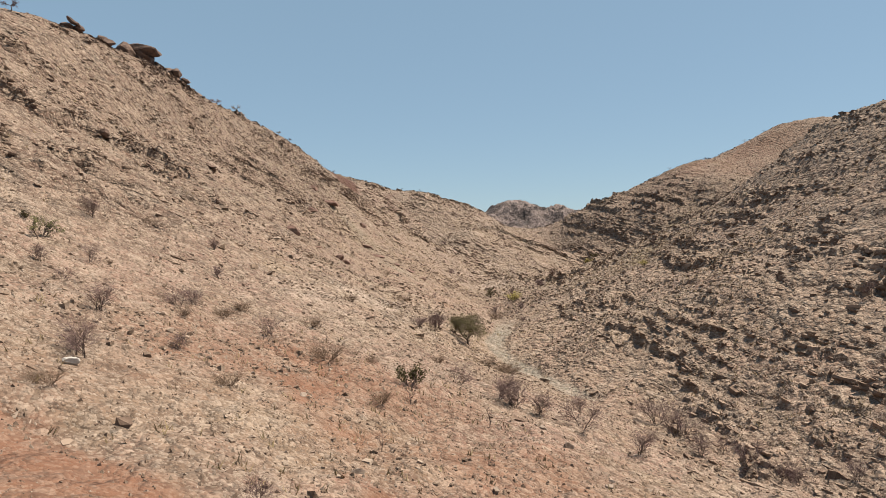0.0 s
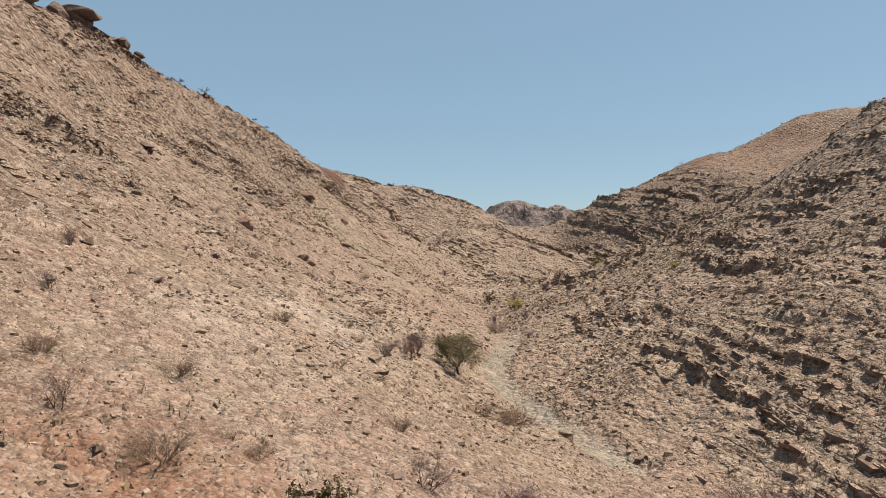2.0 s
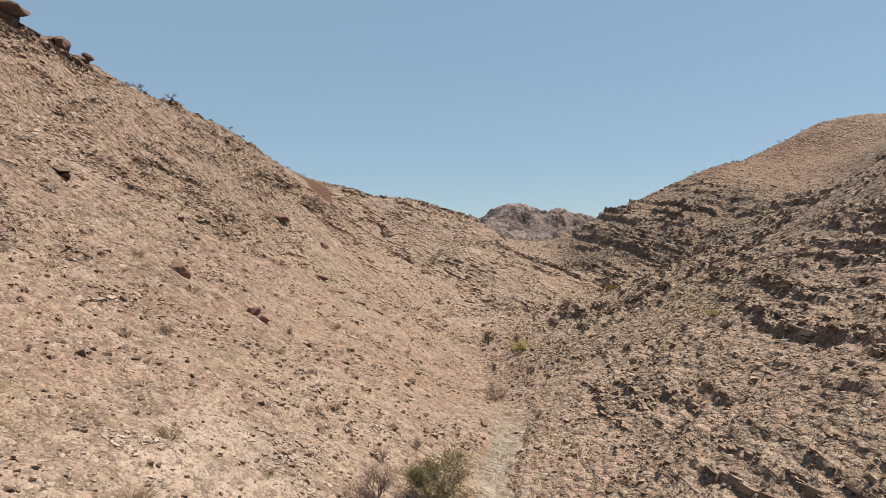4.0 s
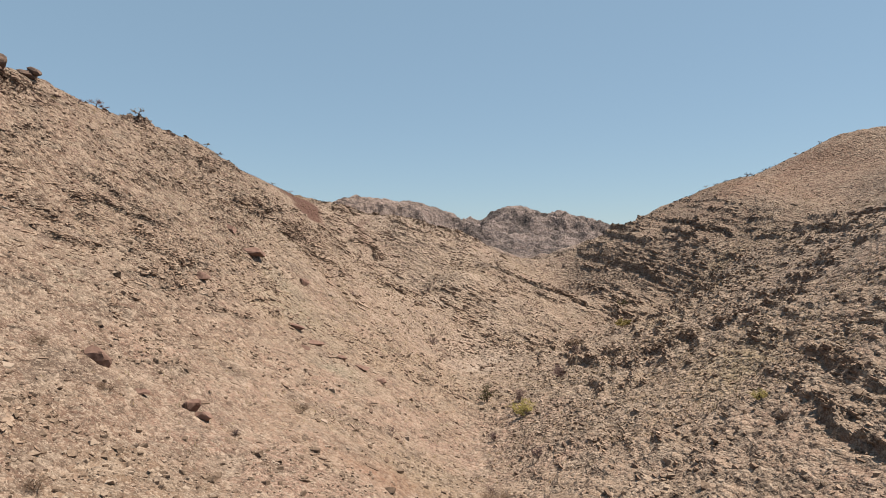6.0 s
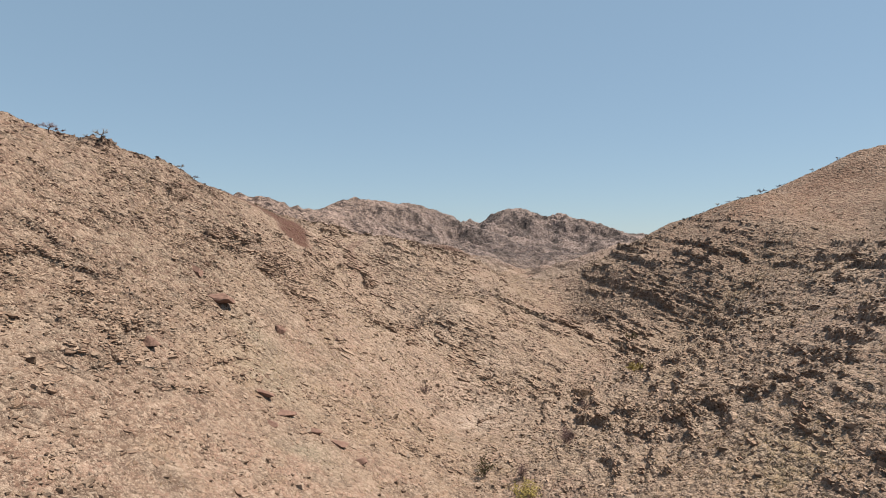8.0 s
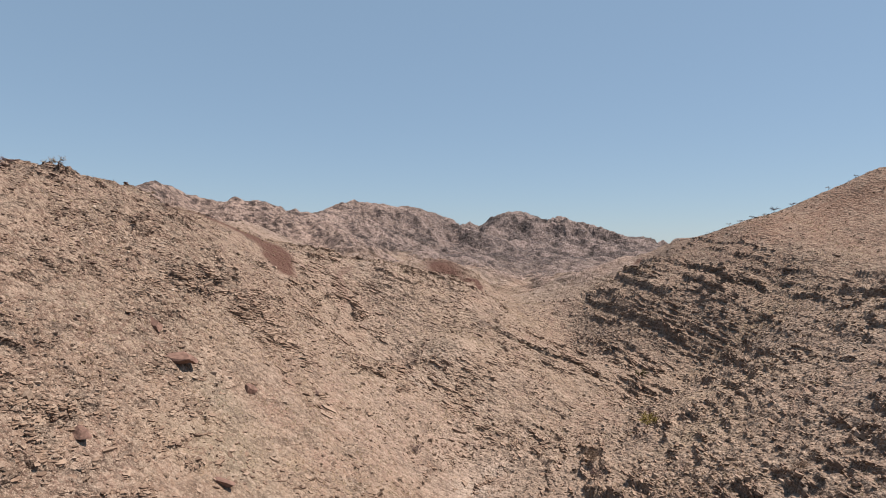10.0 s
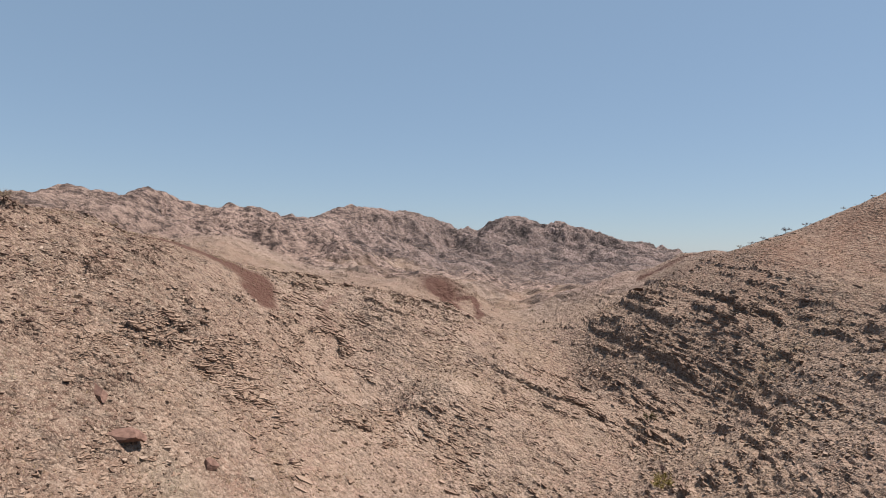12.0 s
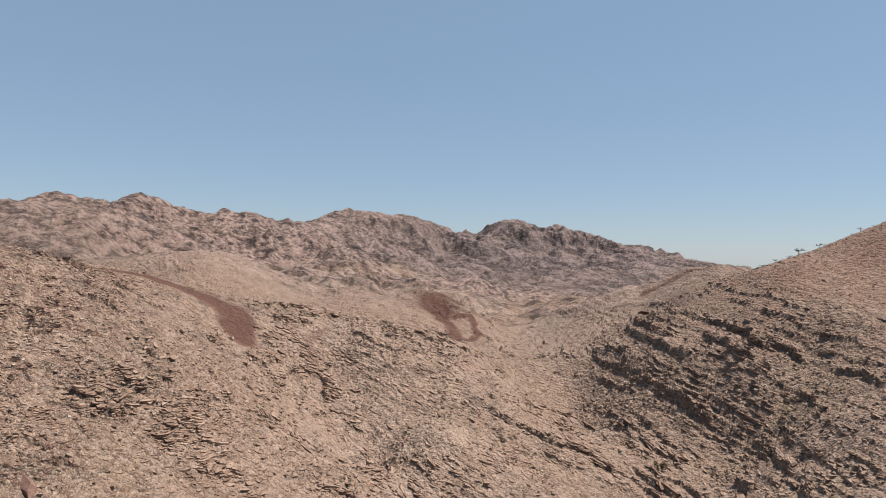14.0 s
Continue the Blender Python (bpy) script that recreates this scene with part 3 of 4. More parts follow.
def joined(name, corners, faces_of_one, material, label, category):
    """One mesh of many loose pieces: corners is pieces x corners x 3."""
    n, k, _ = corners.shape
    me = bpy.data.meshes.new(name)
    me.vertices.add(n * k)
    me.vertices.foreach_set("co", corners.astype(np.float32).ravel())
    sizes = np.tile([len(f) for f in faces_of_one], n)
    flat = np.array([i for f in faces_of_one for i in f])
    loops = (flat[None, :] + (np.arange(n) * k)[:, None]).ravel()
    me.loops.add(len(loops))
    me.loops.foreach_set("vertex_index", loops.astype(np.int32))
    me.polygons.add(len(sizes))
    me.polygons.foreach_set("loop_start", np.concatenate([[0], np.cumsum(sizes)[:-1]]).astype(np.int32))
    me.update(calc_edges=True)
    me.polygons.foreach_set("use_smooth", np.zeros(len(sizes), dtype=bool))
    me.materials.append(material)
    return tagged(new(name, me), label, category, kind="stuff")


def turned(axis, angle, v):
    """v turned round unit axes by angles, row by row."""
    c, s = np.cos(angle)[:, None], np.sin(angle)[:, None]
    return v * c + np.cross(axis, v) * s + axis * np.sum(axis * v, axis=1)[:, None] * (1 - c)


# ---- ledges: slabs of the tilted beds that stick out of the slopes ----
def slab_field(count, size, seed, west, east, south, north, limit, bedded=True, long=1.0):
    r = np.random.default_rng(seed)
    x, y = r.uniform(west, east, count * 16), r.uniform(south, north, count * 16)
    chance = limit(x, y)
    some = r.random(len(x)) < np.clip(chance, 0, 1)
    x, y, chance = x[some], y[some], np.maximum(chance[some], 1.0)
    z, bare, lip = land(x, y)
    if bedded:
        chance = chance * np.clip(2.0 * lip + 0.28 * bare + 0.012 + 0.06 * ease(95, 130, y) * ease(-6, -12, x), 0, 1) * (1 - 0.85 * blob(x, y, -5, 60, 20, 45)) * (1 - blob(x, y, 10.5, 80, 4, 20)) * (0.25 + 0.75 * ease(-0.4, 0.3, rough(x, y, 7, 3, 331))) * (1 - along(x, y, STREAM, 2.0) * ease(112, 94, y)) * (1 - band(x, y, [(a, c, w + 0.8) for a, c, w in TRACK]))
    keep = np.nonzero(r.random(len(x)) < chance)[0][:count]
    x, y, z, bare = x[keep], y[keep], z[keep], bare[keep]
    n = len(x)
    up = np.tile(BED, (n, 1)) + r.normal(0, 0.09, (n, 3))
    up /= np.linalg.norm(up, axis=1)[:, None]
    face = slope_at(x, y)
    strike = np.cross(up, face)
    strike /= np.maximum(np.linalg.norm(strike, axis=1), 0.05)[:, None]
    strike = turned(up, r.normal(0, 0.16, n), strike)
    strike /= np.linalg.norm(strike, axis=1)[:, None]
    inward = np.cross(up, strike)
    length = long * size * np.clip(r.lognormal(0.1, 0.42, n), 0.5, 2.0)
    depth, thick = size * r.uniform(0.35, 0.9, n), size * np.clip(r.lognormal(-1.45, 0.4, n), 0.1, 0.5)
    middle = np.column_stack([x, y, z]) - face * (0.1 * size)
    k = 6
    angle = np.linspace(0, 2 * np.pi, k, endpoint=False) + r.uniform(-0.35, 0.35, (n, k))
    radius = r.uniform(0.72, 1.15, (n, k))
    corners = np.empty((n, 2 * k, 3))
    for i in range(k):
        for row, (h, grow) in enumerate(((-1, 0.86), (1, 1.0))):
            q = radius[:, i] * grow * r.uniform(0.85, 1.1, n)
            corners[:, row * k + i] = middle + strike * (length * q * np.cos(angle[:, i]))[:, None] + inward * (depth * q * np.sin(angle[:, i]))[:, None] + up * (h * thick * r.uniform(0.35, 1.3, n))[:, None]
    return corners


SLAB_FACES = [(6, 7, 8, 9, 10, 11), (5, 4, 3, 2, 1, 0)] + [(i, (i + 1) % 6, 6 + (i + 1) % 6, 6 + i) for i in range(6)]
slabs = np.concatenate([
    slab_field(2600, 0.55, 304, -38, 46, 165, 275, lambda x, y: 1.5 * ease(170, 195, y) * ease(-0.25, 0.25, rough(x, y, 11, 3, 351)), long=1.4),
    slab_field(6000, 0.3, 307, -62, -20, 50, 240, lambda x, y: 1.4 * ease(-0.3, 0.2, rough(x, y, 10, 3, 357)), long=1.3),
    slab_field(900, 0.6, 306, 44, 110, 205, 320, lambda x, y: 1.5 * ease(-0.1, 0.3, rough(x, y, 16, 3, 355)) * ease(58, 48, near_land(x, y)), long=2.2),
    slab_field(1500, 0.7, 301, -30, 125, 30, 335, lambda x, y: np.maximum(0.5 * ease(16, 30, x), ease(150, 190, y))),
    slab_field(11000, 0.45, 302, -30, 100, 20, 290, lambda x, y: (1 - 0.95 * blob(x, y, -6, 40, 17, 38)) * (0.3 + 0.7 * np.maximum(ease(12, 26, x), ease(100, 140, y))) * (1 - 0.7 * ease(-28, -38, x))),
    slab_field(16000, 0.22, 303, -60, 62, 15, 230, lambda x, y: 1 - 0.9 * blob(x, y, -6, 32, 18, 32)),
])
joined("rock_ledges", slabs, SLAB_FACES, LEDGE_ROCK, "weathered brown slabs of tilted bedded rock breaking from the slopes", "rock ledge")
CREST_ROCK = island_rock("red_brown_rock", (0.055, 0.035, 0.028), (0.131, 0.085, 0.066), (0.201, 0.143, 0.112))
joined("crest_blocks", np.concatenate([
    slab_field(1500, 0.45, 311, -72, -34, 40, 230, lambda x, y: ease(50, 62, near_land(x, y) + 7 * rough(x, y, 12, 3, 312))),
    slab_field(6500, 0.24, 313, -70, -24, 40, 225, lambda x, y: 2 * ease(40, 58, near_land(x, y) + 10 * rough(x, y, 9, 3, 314))),
]), SLAB_FACES, CREST_ROCK, "dark red-brown broken blocks below the crest of the slope", "rock blocks")

PALE_ROCK = island_rock("pale_bleached_rock", (0.139, 0.100, 0.077), (0.277, 0.216, 0.173), (0.347, 0.289, 0.239), 3.0)


def pale_patches(x, y):
    total = 0
    for cx, cy, rx, ry in ((-10.9, 68.3, 1.5, 2.8), (-10.3, 60.7, 1.7, 1.3), (-5.0, 63.4, 1.0, 2.4), (-2.3, 66.4, 1.6, 1.5), (-5.0, 78.0, 1.4, 6.0), (-1.0, 86.5, 1.4, 3.0), (-46.0, 186.0, 6.0, 8.0), (-42.5, 118.0, 2.0, 2.0)):
        total = total + blob(x, y, cx, cy, rx, ry)
    return np.clip(total, 0, 1) * ease(-0.5, 0.3, rough(x, y, 1.8, 3, 341))


joined("pale_slabs", np.concatenate([
    slab_field(450, 0.2, 321, -15, 3, 54, 94, pale_patches, False),
    slab_field(1500, 0.1, 322, -15, 3, 54, 94, pale_patches, False),
    slab_field(500, 0.32, 323, -56, -34, 110, 205, pale_patches, False),
]), SLAB_FACES, PALE_ROCK, "pale cream flat slabs broken out of the scree", "rock slabs")


# ---- scree: loose stones over all the near slopes ----
def stone_field(count, seed, west, east, south, north, small, big):
    r = np.random.default_rng(seed)
    x, y = r.uniform(west, east, count * 3), r.uniform(south, north, count * 3)
    drift = rough(x, y, 9, 3, seed)
    keep = np.nonzero(r.random(len(x)) < (0.12 + 0.88 * ease(-0.3, 0.6, drift)) * (0.35 + 0.65 * ease(-0.2, 0.4, rough(x, y, 26, 2, 409))) * (1 - 0.95 * along(x, y, STREAM, 1.8) * ease(112, 94, y)) * (1 - 0.9 * band(x, y, TRACK)))[0][:count]
    x, y = x[keep], y[keep]
    z = land(x, y)[0]
    n = len(x)
    size = np.clip(small * r.lognormal(0, 0.55, n), small * 0.5, big)
    cube = np.array([(a, c, d) for d in (-1, 1) for c in (-1, 1) for a in (-1, 1)], float) * (0.75, 0.55, 0.38)
    v = cube[None] * r.uniform(0.6, 1.15, (n, 8, 1)) + r.normal(0, 0.12, (n, 8, 3))
    a, tip = r.uniform(0, 2 * np.pi, n), r.normal(0, 0.3, n)
    axis = np.column_stack([np.cos(a), np.sin(a), np.zeros(n)])
    flat = v.reshape(-1, 3)
    flat = turned(np.tile([0.0, 0.0, 1.0], (n * 8, 1)), np.repeat(r.uniform(0, 6.28, n), 8), flat)
    flat = turned(np.repeat(axis, 8, axis=0), np.repeat(tip, 8), flat)
    return flat.reshape(n, 8, 3) * size[:, None, None] + np.column_stack([x, y, z + size * 0.12])[:, None, :]


BLOCK_FACES = [(0, 2, 3, 1), (4, 5, 7, 6), (0, 1, 5, 4), (2, 6, 7, 3), (0, 4, 6, 2), (1, 3, 7, 5)]
stones = np.concatenate([
    stone_field(13000, 401, -34, 34, 14, 80, 0.075, 0.3),
    stone_field(14000, 402, -50, 46, 60, 170, 0.12, 0.55),
    stone_field(11000, 403, -66, 90, 150, 270, 0.17, 0.7),
])
def gravel_field(count, seed, west, east, south, north, small, big):
    """Chips of stone: a jagged four-sided top each."""
    r = np.random.default_rng(seed)
    x, y = r.uniform(west, east, count), r.uniform(south, north, count)
    size = np.clip(small * r.lognormal(0, 0.5, count), small * 0.5, big) * np.where(y + 0.333 * (x + 13) < 19.3, 0.45, 1)
    z = land(x, y)[0]
    a = r.uniform(0, 6.28, (count, 1)) + np.array([0, 1.57, 3.14, 4.71]) + r.uniform(-0.5, 0.5, (count, 4))
    reach = r.uniform(0.6, 1.2, (count, 4)) * size[:, None]
    v = np.empty((count, 5, 3))
    v[:, :4, 0], v[:, :4, 1], v[:, :4, 2] = x[:, None] + reach * np.cos(a), y[:, None] + reach * np.sin(a), (z - 0.4 * size)[:, None]
    v[:, 4] = np.column_stack([x + r.normal(0, 0.4, count) * size, y + r.normal(0, 0.4, count) * size, z + size * r.uniform(0.3, 0.9, count)])
    return v


joined("gravel", gravel_field(40000, 411, -30, 28, 13, 62, 0.06, 0.2), [(0, 1, 4), (1, 2, 4), (2, 3, 4), (3, 0, 4)], STONE, "fine angular tan gravel over the nearest slope", "gravel")
joined("scree_stones", stones, BLOCK_FACES, STONE, "loose angular tan and pale stones strewn over the slopes", "scree")


# ---- dry grass over the slopes ----
def grass_field(count, seed, west, east, south, north):
    r = np.random.default_rng(seed)
    x, y = r.uniform(west, east, count * 3), r.uniform(south, north, count * 3)
    keep = np.nonzero(r.random(len(x)) < ease(-0.3, 0.5, rough(x, y, 14, 3, seed)) * (0.25 + 0.75 * np.maximum(ease(18, 32, x), ease(130, 180, y))))[0][:count]
    x, y = np.repeat(x[keep], 5), np.repeat(y[keep], 5)
    n = len(x)
    x, y = x + r.normal(0, 0.12, n), y + r.normal(0, 0.12, n)
    z = land(x, y)[0]
    a, tall, wide = r.uniform(0, 6.28, n), r.uniform(0.12, 0.38, n), r.uniform(0.02, 0.05, n)
    root = np.column_stack([x, y, z - 0.03])
    side = np.column_stack([np.cos(a), np.sin(a), np.zeros(n)]) * wide[:, None]
    tip = root + np.column_stack([r.normal(0, 0.12, n), r.normal(0, 0.12, n), tall])
    return np.stack([root - side, root + side, tip], axis=1)


GRASS = island_rock("dry_grass", (0.152, 0.111, 0.065), (0.251, 0.186, 0.106), (0.320, 0.251, 0.144), 0.4)
joined("dry_grass", grass_field(24000, 501, -60, 120, 20, 300), [(0, 1, 2)], GRASS, "thin tufts of dry straw-coloured grass on the slopes", "grass")


# ---- the many small far bushes that dot the hills ----
def far_bushes(count, seed, west, east, south, north, small, big, fan):
    r = np.random.default_rng(seed)
    y = r.uniform(south, north, count * 2)
    x = r.uniform(west, east, count * 2) * (1 + fan * np.maximum(y - 230, 0) / 210)
    keep = np.nonzero(r.random(len(x)) < 0.15 + 0.85 * ease(-0.3, 0.5, rough(x, y, 30, 3, seed)))[0][:count]
    x, y = x[keep], y[keep]
    z = land(x, y)[0]
    n = len(x)
    size = r.uniform(small, big, n)
    v = r.normal(0, 1, (n, 10, 3, 3)) * 0.22 + r.normal(0, 1, (n, 10, 1, 3)) * 0.38
    v[..., 2] = np.abs(v[..., 2]) * 0.9
    v = v * size[:, None, None, None] + np.column_stack([x, y, z])[:, None, None, :]
    return v.reshape(-1, 3, 3)


FAR_BRUSH = island_rock("dark_far_brush", (0.039, 0.029, 0.022), (0.081, 0.062, 0.042), (0.115, 0.091, 0.058), 0.6)
joined("distant_brush", np.concatenate([
    far_bushes(1500, 601, -70, 110, 250, 420, 0.35, 0.8, 1.0),
    far_bushes(1500, 602, -110, 110, 380, 900, 0.5, 1.3, 1.0),
    far_bushes(900, 603, 60, 150, 190, 330, 0.3, 0.7, 0.0),
]), [(0, 1, 2)], FAR_BRUSH, "small dark dry bushes dotting the far hills", "brush")


# ---- dry shrubs and trees ----
def limb(segments, r, p, way, length, radius, level, forks, spread_by, lift):
    """Grows one crooked limb and its forks into the list of segments."""
    steps_here = 3 if level else 2
    for k in range(steps_here):
        way = (way + Vector((r.gauss(0, 0.16), r.gauss(0, 0.16), r.gauss(lift, 0.1)))).normalized()
        q = p + way * (length / steps_here)
        segments.append((p.copy(), q.copy(), radius, radius * 0.8, level))
        radius *= 0.8
        p = q
        if level > 0:
            for _ in range(forks if k else forks - 1):
                side = Vector((r.gauss(0, 1), r.gauss(0, 1), r.gauss(0, 0.5))).normalized()
                limb(segments, r, p, (way + side * spread_by).normalized(), length * r.uniform(0.5, 0.8), radius * 0.62, level - 1, forks, spread_by, lift)


def tubes(segments, sides=3):
    verts, faces = [], []
    for p, q, a, c, _ in segments:
        way = (q - p).normalized()
        u = way.orthogonal().normalized()
        w = way.cross(u)
        at = len(verts)
        for centre, radius in ((p, a), (q, c)):
            for i in range(sides):
                g = 2 * math.pi * i / sides
                verts.append(centre + (u * math.cos(g) + w * math.sin(g)) * radius)
        faces += [(at + i, at + (i + 1) % sides, at + sides + (i + 1) % sides, at + sides + i) for i in range(sides)]
    return [tuple(v) for v in verts], faces


def leaves_on(segments, r, per, size, scatter):
    verts, faces = [], []
    for p, q, _, _, level in segments:
        if level > 0:
            continue
        for _ in range(per):
            c = p.lerp(q, r.random()) + Vector((r.gauss(0, scatter), r.gauss(0, scatter), r.gauss(0, scatter)))
            u = Vector((r.gauss(0, 1), r.gauss(0, 1), r.gauss(0, 0.6))).normalized()
            w = u.orthogonal().normalized()
            s, at = size * r.uniform(0.6, 1.4), len(verts)
            verts += [tuple(c - u * s), tuple(c + w * s * 0.5), tuple(c + u * s), tuple(c - w * s * 0.5)]
            faces.append((at, at + 1, at + 2, at + 3))
    return verts, faces


BARK = plain_material("grey_brown_bark", (0.057, 0.040, 0.034), (0.114, 0.084, 0.072), 9.0)
TWIG = plain_material("dry_purple_twig", (0.082, 0.05, 0.05), (0.165, 0.108, 0.102), 9.0, bump=0)
BRUSH = plain_material("dry_brown_brush", (0.099, 0.065, 0.045), (0.182, 0.125, 0.088), 9.0, bump=0)
OLIVE = plain_material("olive_leaf", (0.057, 0.057, 0.022), (0.114, 0.099, 0.045), 4.0, bump=0)
RUST = plain_material("brown_olive_leaf", (0.115, 0.089, 0.049), (0.211, 0.165, 0.091), 4.0, bump=0)
STRAW = plain_material("yellow_green_leaf", (0.152, 0.121, 0.037), (0.274, 0.220, 0.076), 4.0, bump=0)


def plant(name, seed, height, stems, lean, forks, levels, spread_by, lift, wood, twig, thick, leaf=None, per=0, leaf_size=0.05, start=0.0, scatter=0.04):
    """A bush or tree at the origin: an Empty with stems, twigs and perhaps leaves."""
    r = random.Random(seed)
    thing = new(name)
    segments = []
    for _ in range(stems):
        a = r.uniform(0, 6.28)
        way = Vector((math.cos(a) * lean, math.sin(a) * lean, 1)).normalized()
        root = Vector((math.cos(a) * 0.05 * height * (stems > 1), math.sin(a) * 0.05 * height * (stems > 1), -0.12))
        if start:
            top = Vector((r.gauss(0, 0.08), r.gauss(0, 0.08), start)) * height
            segments += [(root, root.lerp(top, 0.5) + Vector((0.03, 0.02, 0)), thick * 1.5, thick * 1.2, levels), (root.lerp(top, 0.5) + Vector((0.03, 0.02, 0)), top, thick * 1.2, thick, levels)]
            for k in range(3):
                g = a + 2.1 * k
                limb(segments, r, top, Vector((math.cos(g) * lean, math.sin(g) * lean, 0.7)).normalized(), height * 0.34, thick * 0.75, levels - 1, forks, spread_by, lift)
        else:
            limb(segments, r, root, way, height * 0.62, thick, levels, forks, spread_by, lift)
    tall = max(q.z for _, q, *_ in segments)
    scale = height / tall
    segments = [(p * scale, q * scale, a, c, level) for p, q, a, c, level in segments]
    v, f = tubes([s for s in segments if s[4] >= levels - 1], 5)
    part("stem", mesh_from("stem", v, f, wood, True), thing)
    v, f = tubes([s for s in segments if s[4] < levels - 1])
    if v:
        part("crown", mesh_from("crown", v, f, twig), thing)
    if leaf:
        v, f = leaves_on(segments, r, per, leaf_size, scatter)
        part("foliage", mesh_from("foliage", v, f, leaf), thing)
    return thing


def planted(makers, places, label, category, group, seed, wide=1.0):
    """Sets the plants of a kind on the ground; each place is x, y, height."""
    r = random.Random(seed)
    made = {}
    for k, (x, y, h) in enumerate(places):
        which = k % len(makers)
        s = h * r.uniform(0.95, 1.08)
        m = Matrix.Translation((x, y, height_at(x, y) - 0.03)) @ Matrix.Rotation(r.uniform(0, 6.28), 4, "Z") @ Matrix.Diagonal((s * wide, s * wide, s, 1))
        if which in made:
            own = made[which].scale
            copy_thing(made[which], m @ Matrix.Diagonal((1 / own.x, 1 / own.y, 1 / own.z, 1)))
        else:
            made[which] = tagged(makers[which](), label, category, group)
            made[which].matrix_basis = m


DRY_SHRUBS = [
    (-14.1, 26.1, 2.2), (-17.2, 33.2, 1.7), (-22.4, 37, 1.3), (-21.5, 40.4, 1.5), (-20.1, 35.1, 1), (-26.6, 50.6, 1.9),
    (-16, 40.3, 1.4), (-15.6, 41.8, 1.5), (-12.9, 32.4, 1.3), (-10.9, 41.7, 1.7), (-2.5, 68.2, 1.7), (-0.9, 73, 2.1),
    (1, 44, 1.7), (3.6, 42.2, 2.1), (5.9, 40.8, 1.8), (9.8, 47.1, 2), (8.3, 39.2, 2.4), (17.1, 53, 2.5),
    (17.7, 50.2, 2.9), (11.2, 38.1, 1.9), (16.9, 43.7, 1.9), (19.4, 46.1, 1.6), (19.1, 42.1, 2.7), (19, 37.6, 1.4),
    (20.3, 37.9, 1.6), (23.4, 37.5, 1.6),
]
DRY_SHRUBS_UP_VALLEY = [
    (4.4, 40.8, 2), (-5.2, 18.5, 1.5), (-20.4, 59.6, 1.3), (-18.1, 53.5, 1.2), (37.5, 58.4, 1.6), (-2.5, 66.8, 1.4),
    (-0.6, 75.1, 2.2), (8.8, 116, 1.8), (14.8, 125.4, 1.6), (24.1, 164.7, 3), (-17.9, 81.5, 1.2), (-18.7, 72.7, 0.6),
    (12.3, 101.2, 1.2), (-0.8, 81.9, 1.4), (1.2, 86.8, 1), (23.3, 161, 2.5), (28.4, 173.5, 2.4), (15.5, 151.7, 2.5),
    (-12.8, 106.6, 0.9), (-1.6, 128.1, 1.4), (11.1, 139.8, 1.6), (2.4, 184.4, 2.1), (-13.1, 180.5, 1.2), (45.6, 202.4, 1.9),
    (0.3, 221.4, 1.3), (-9.8, 202.1, 1.1),
]
SAPLINGS = [
    (-2.6, 28.8, 1.3), (2.5, 35.4, 1.6), (-1.8, 36.2, 1.4),
]
LOW_BRUSH = [
    (-13.2, 22.2, 0.9), (-15, 38.5, 0.8), (-13.7, 45.5, 1.2), (-14.1, 42.8, 0.9), (-9.5, 48, 1.1), (-8.9, 63.4, 1.2),
    (-9.5, 29.5, 0.9), (-4.4, 42.1, 0.7), (-0.4, 51.2, 1), (4.1, 63.9, 1.3), (6.3, 64.1, 1.6), (-3.2, 34.4, 1),
    (-6.9, 40.1, 1.3), (-25.8, 58.5, 1), (-21.4, 42.4, 0.5), (-4.4, 59, 0.6), (6.8, 68.9, 1.3),
]
LOW_BRUSH_UP_VALLEY = [
    (-8.5, 55.5, 0.4), (-9.7, 54.5, 0.3), (-11.1, 55.7, 0.4), (-17.5, 87.5, 1), (-2, 58.4, 0.4), (-9.8, 69.2, 0.9),
    (-4.4, 68, 0.8), (-5.7, 71.2, 0.5), (9.4, 114.1, 2), (-4.9, 86.6, 1), (-5.8, 84.3, 0.8), (-21.1, 102.2, 1),
    (-20, 105.2, 0.6), (-10.1, 119.5, 1.1), (-26.7, 102.8, 1), (29.8, 181.2, 1.9), (47.5, 153.6, 1.3),
]
GREEN_BUSHES = [
    (-1.9, 38.4, 1.4), (-24.7, 40.8, 1.5), (-27, 42.8, 0.7), (11.1, 154.4, 2.5), (53, 233.4, 2.4),
]
YELLOW_BUSHES = [
    (15.4, 145.8, 2.4), (35.4, 117.8, 1.1), (42.9, 194.2, 2), (44.1, 198, 2.3),
]
RIDGE_TREES = [
    (-62.3, 96.0, 1.6), (-58.2, 112.5, 1.1), (-58.8, 172.5, 2.2), (-58.9, 189.5, 2.0), (-60.4, 178.0, 1.2), (-51.7, 208.1, 1.2),
    (-47.6, 206.0, 1.1), (-65.6, 198.0, 2.0), (-56.8, 163.0, 1.3), (-44.5, 243.1, 1.0), (-40.9, 248.5, 1.0), (-24.7, 269.6, 1.0),
    (-33.0, 258.0, 0.9), (-61.0, 120.0, 1.0), (-57.5, 150.0, 0.8), (-54.0, 216.0, 1.1), (125.6, 317.0, 2.2), (102.6, 301.0, 1.3),
    (114.1, 309.5, 1.2), (139.3, 306.5, 1.4), (131.9, 316.0, 1.5), (120.0, 313.0, 1.0), (108.0, 305.0, 1.2), (146.0, 302.0, 1.2),
    (95.0, 297.0, 1.0),
]


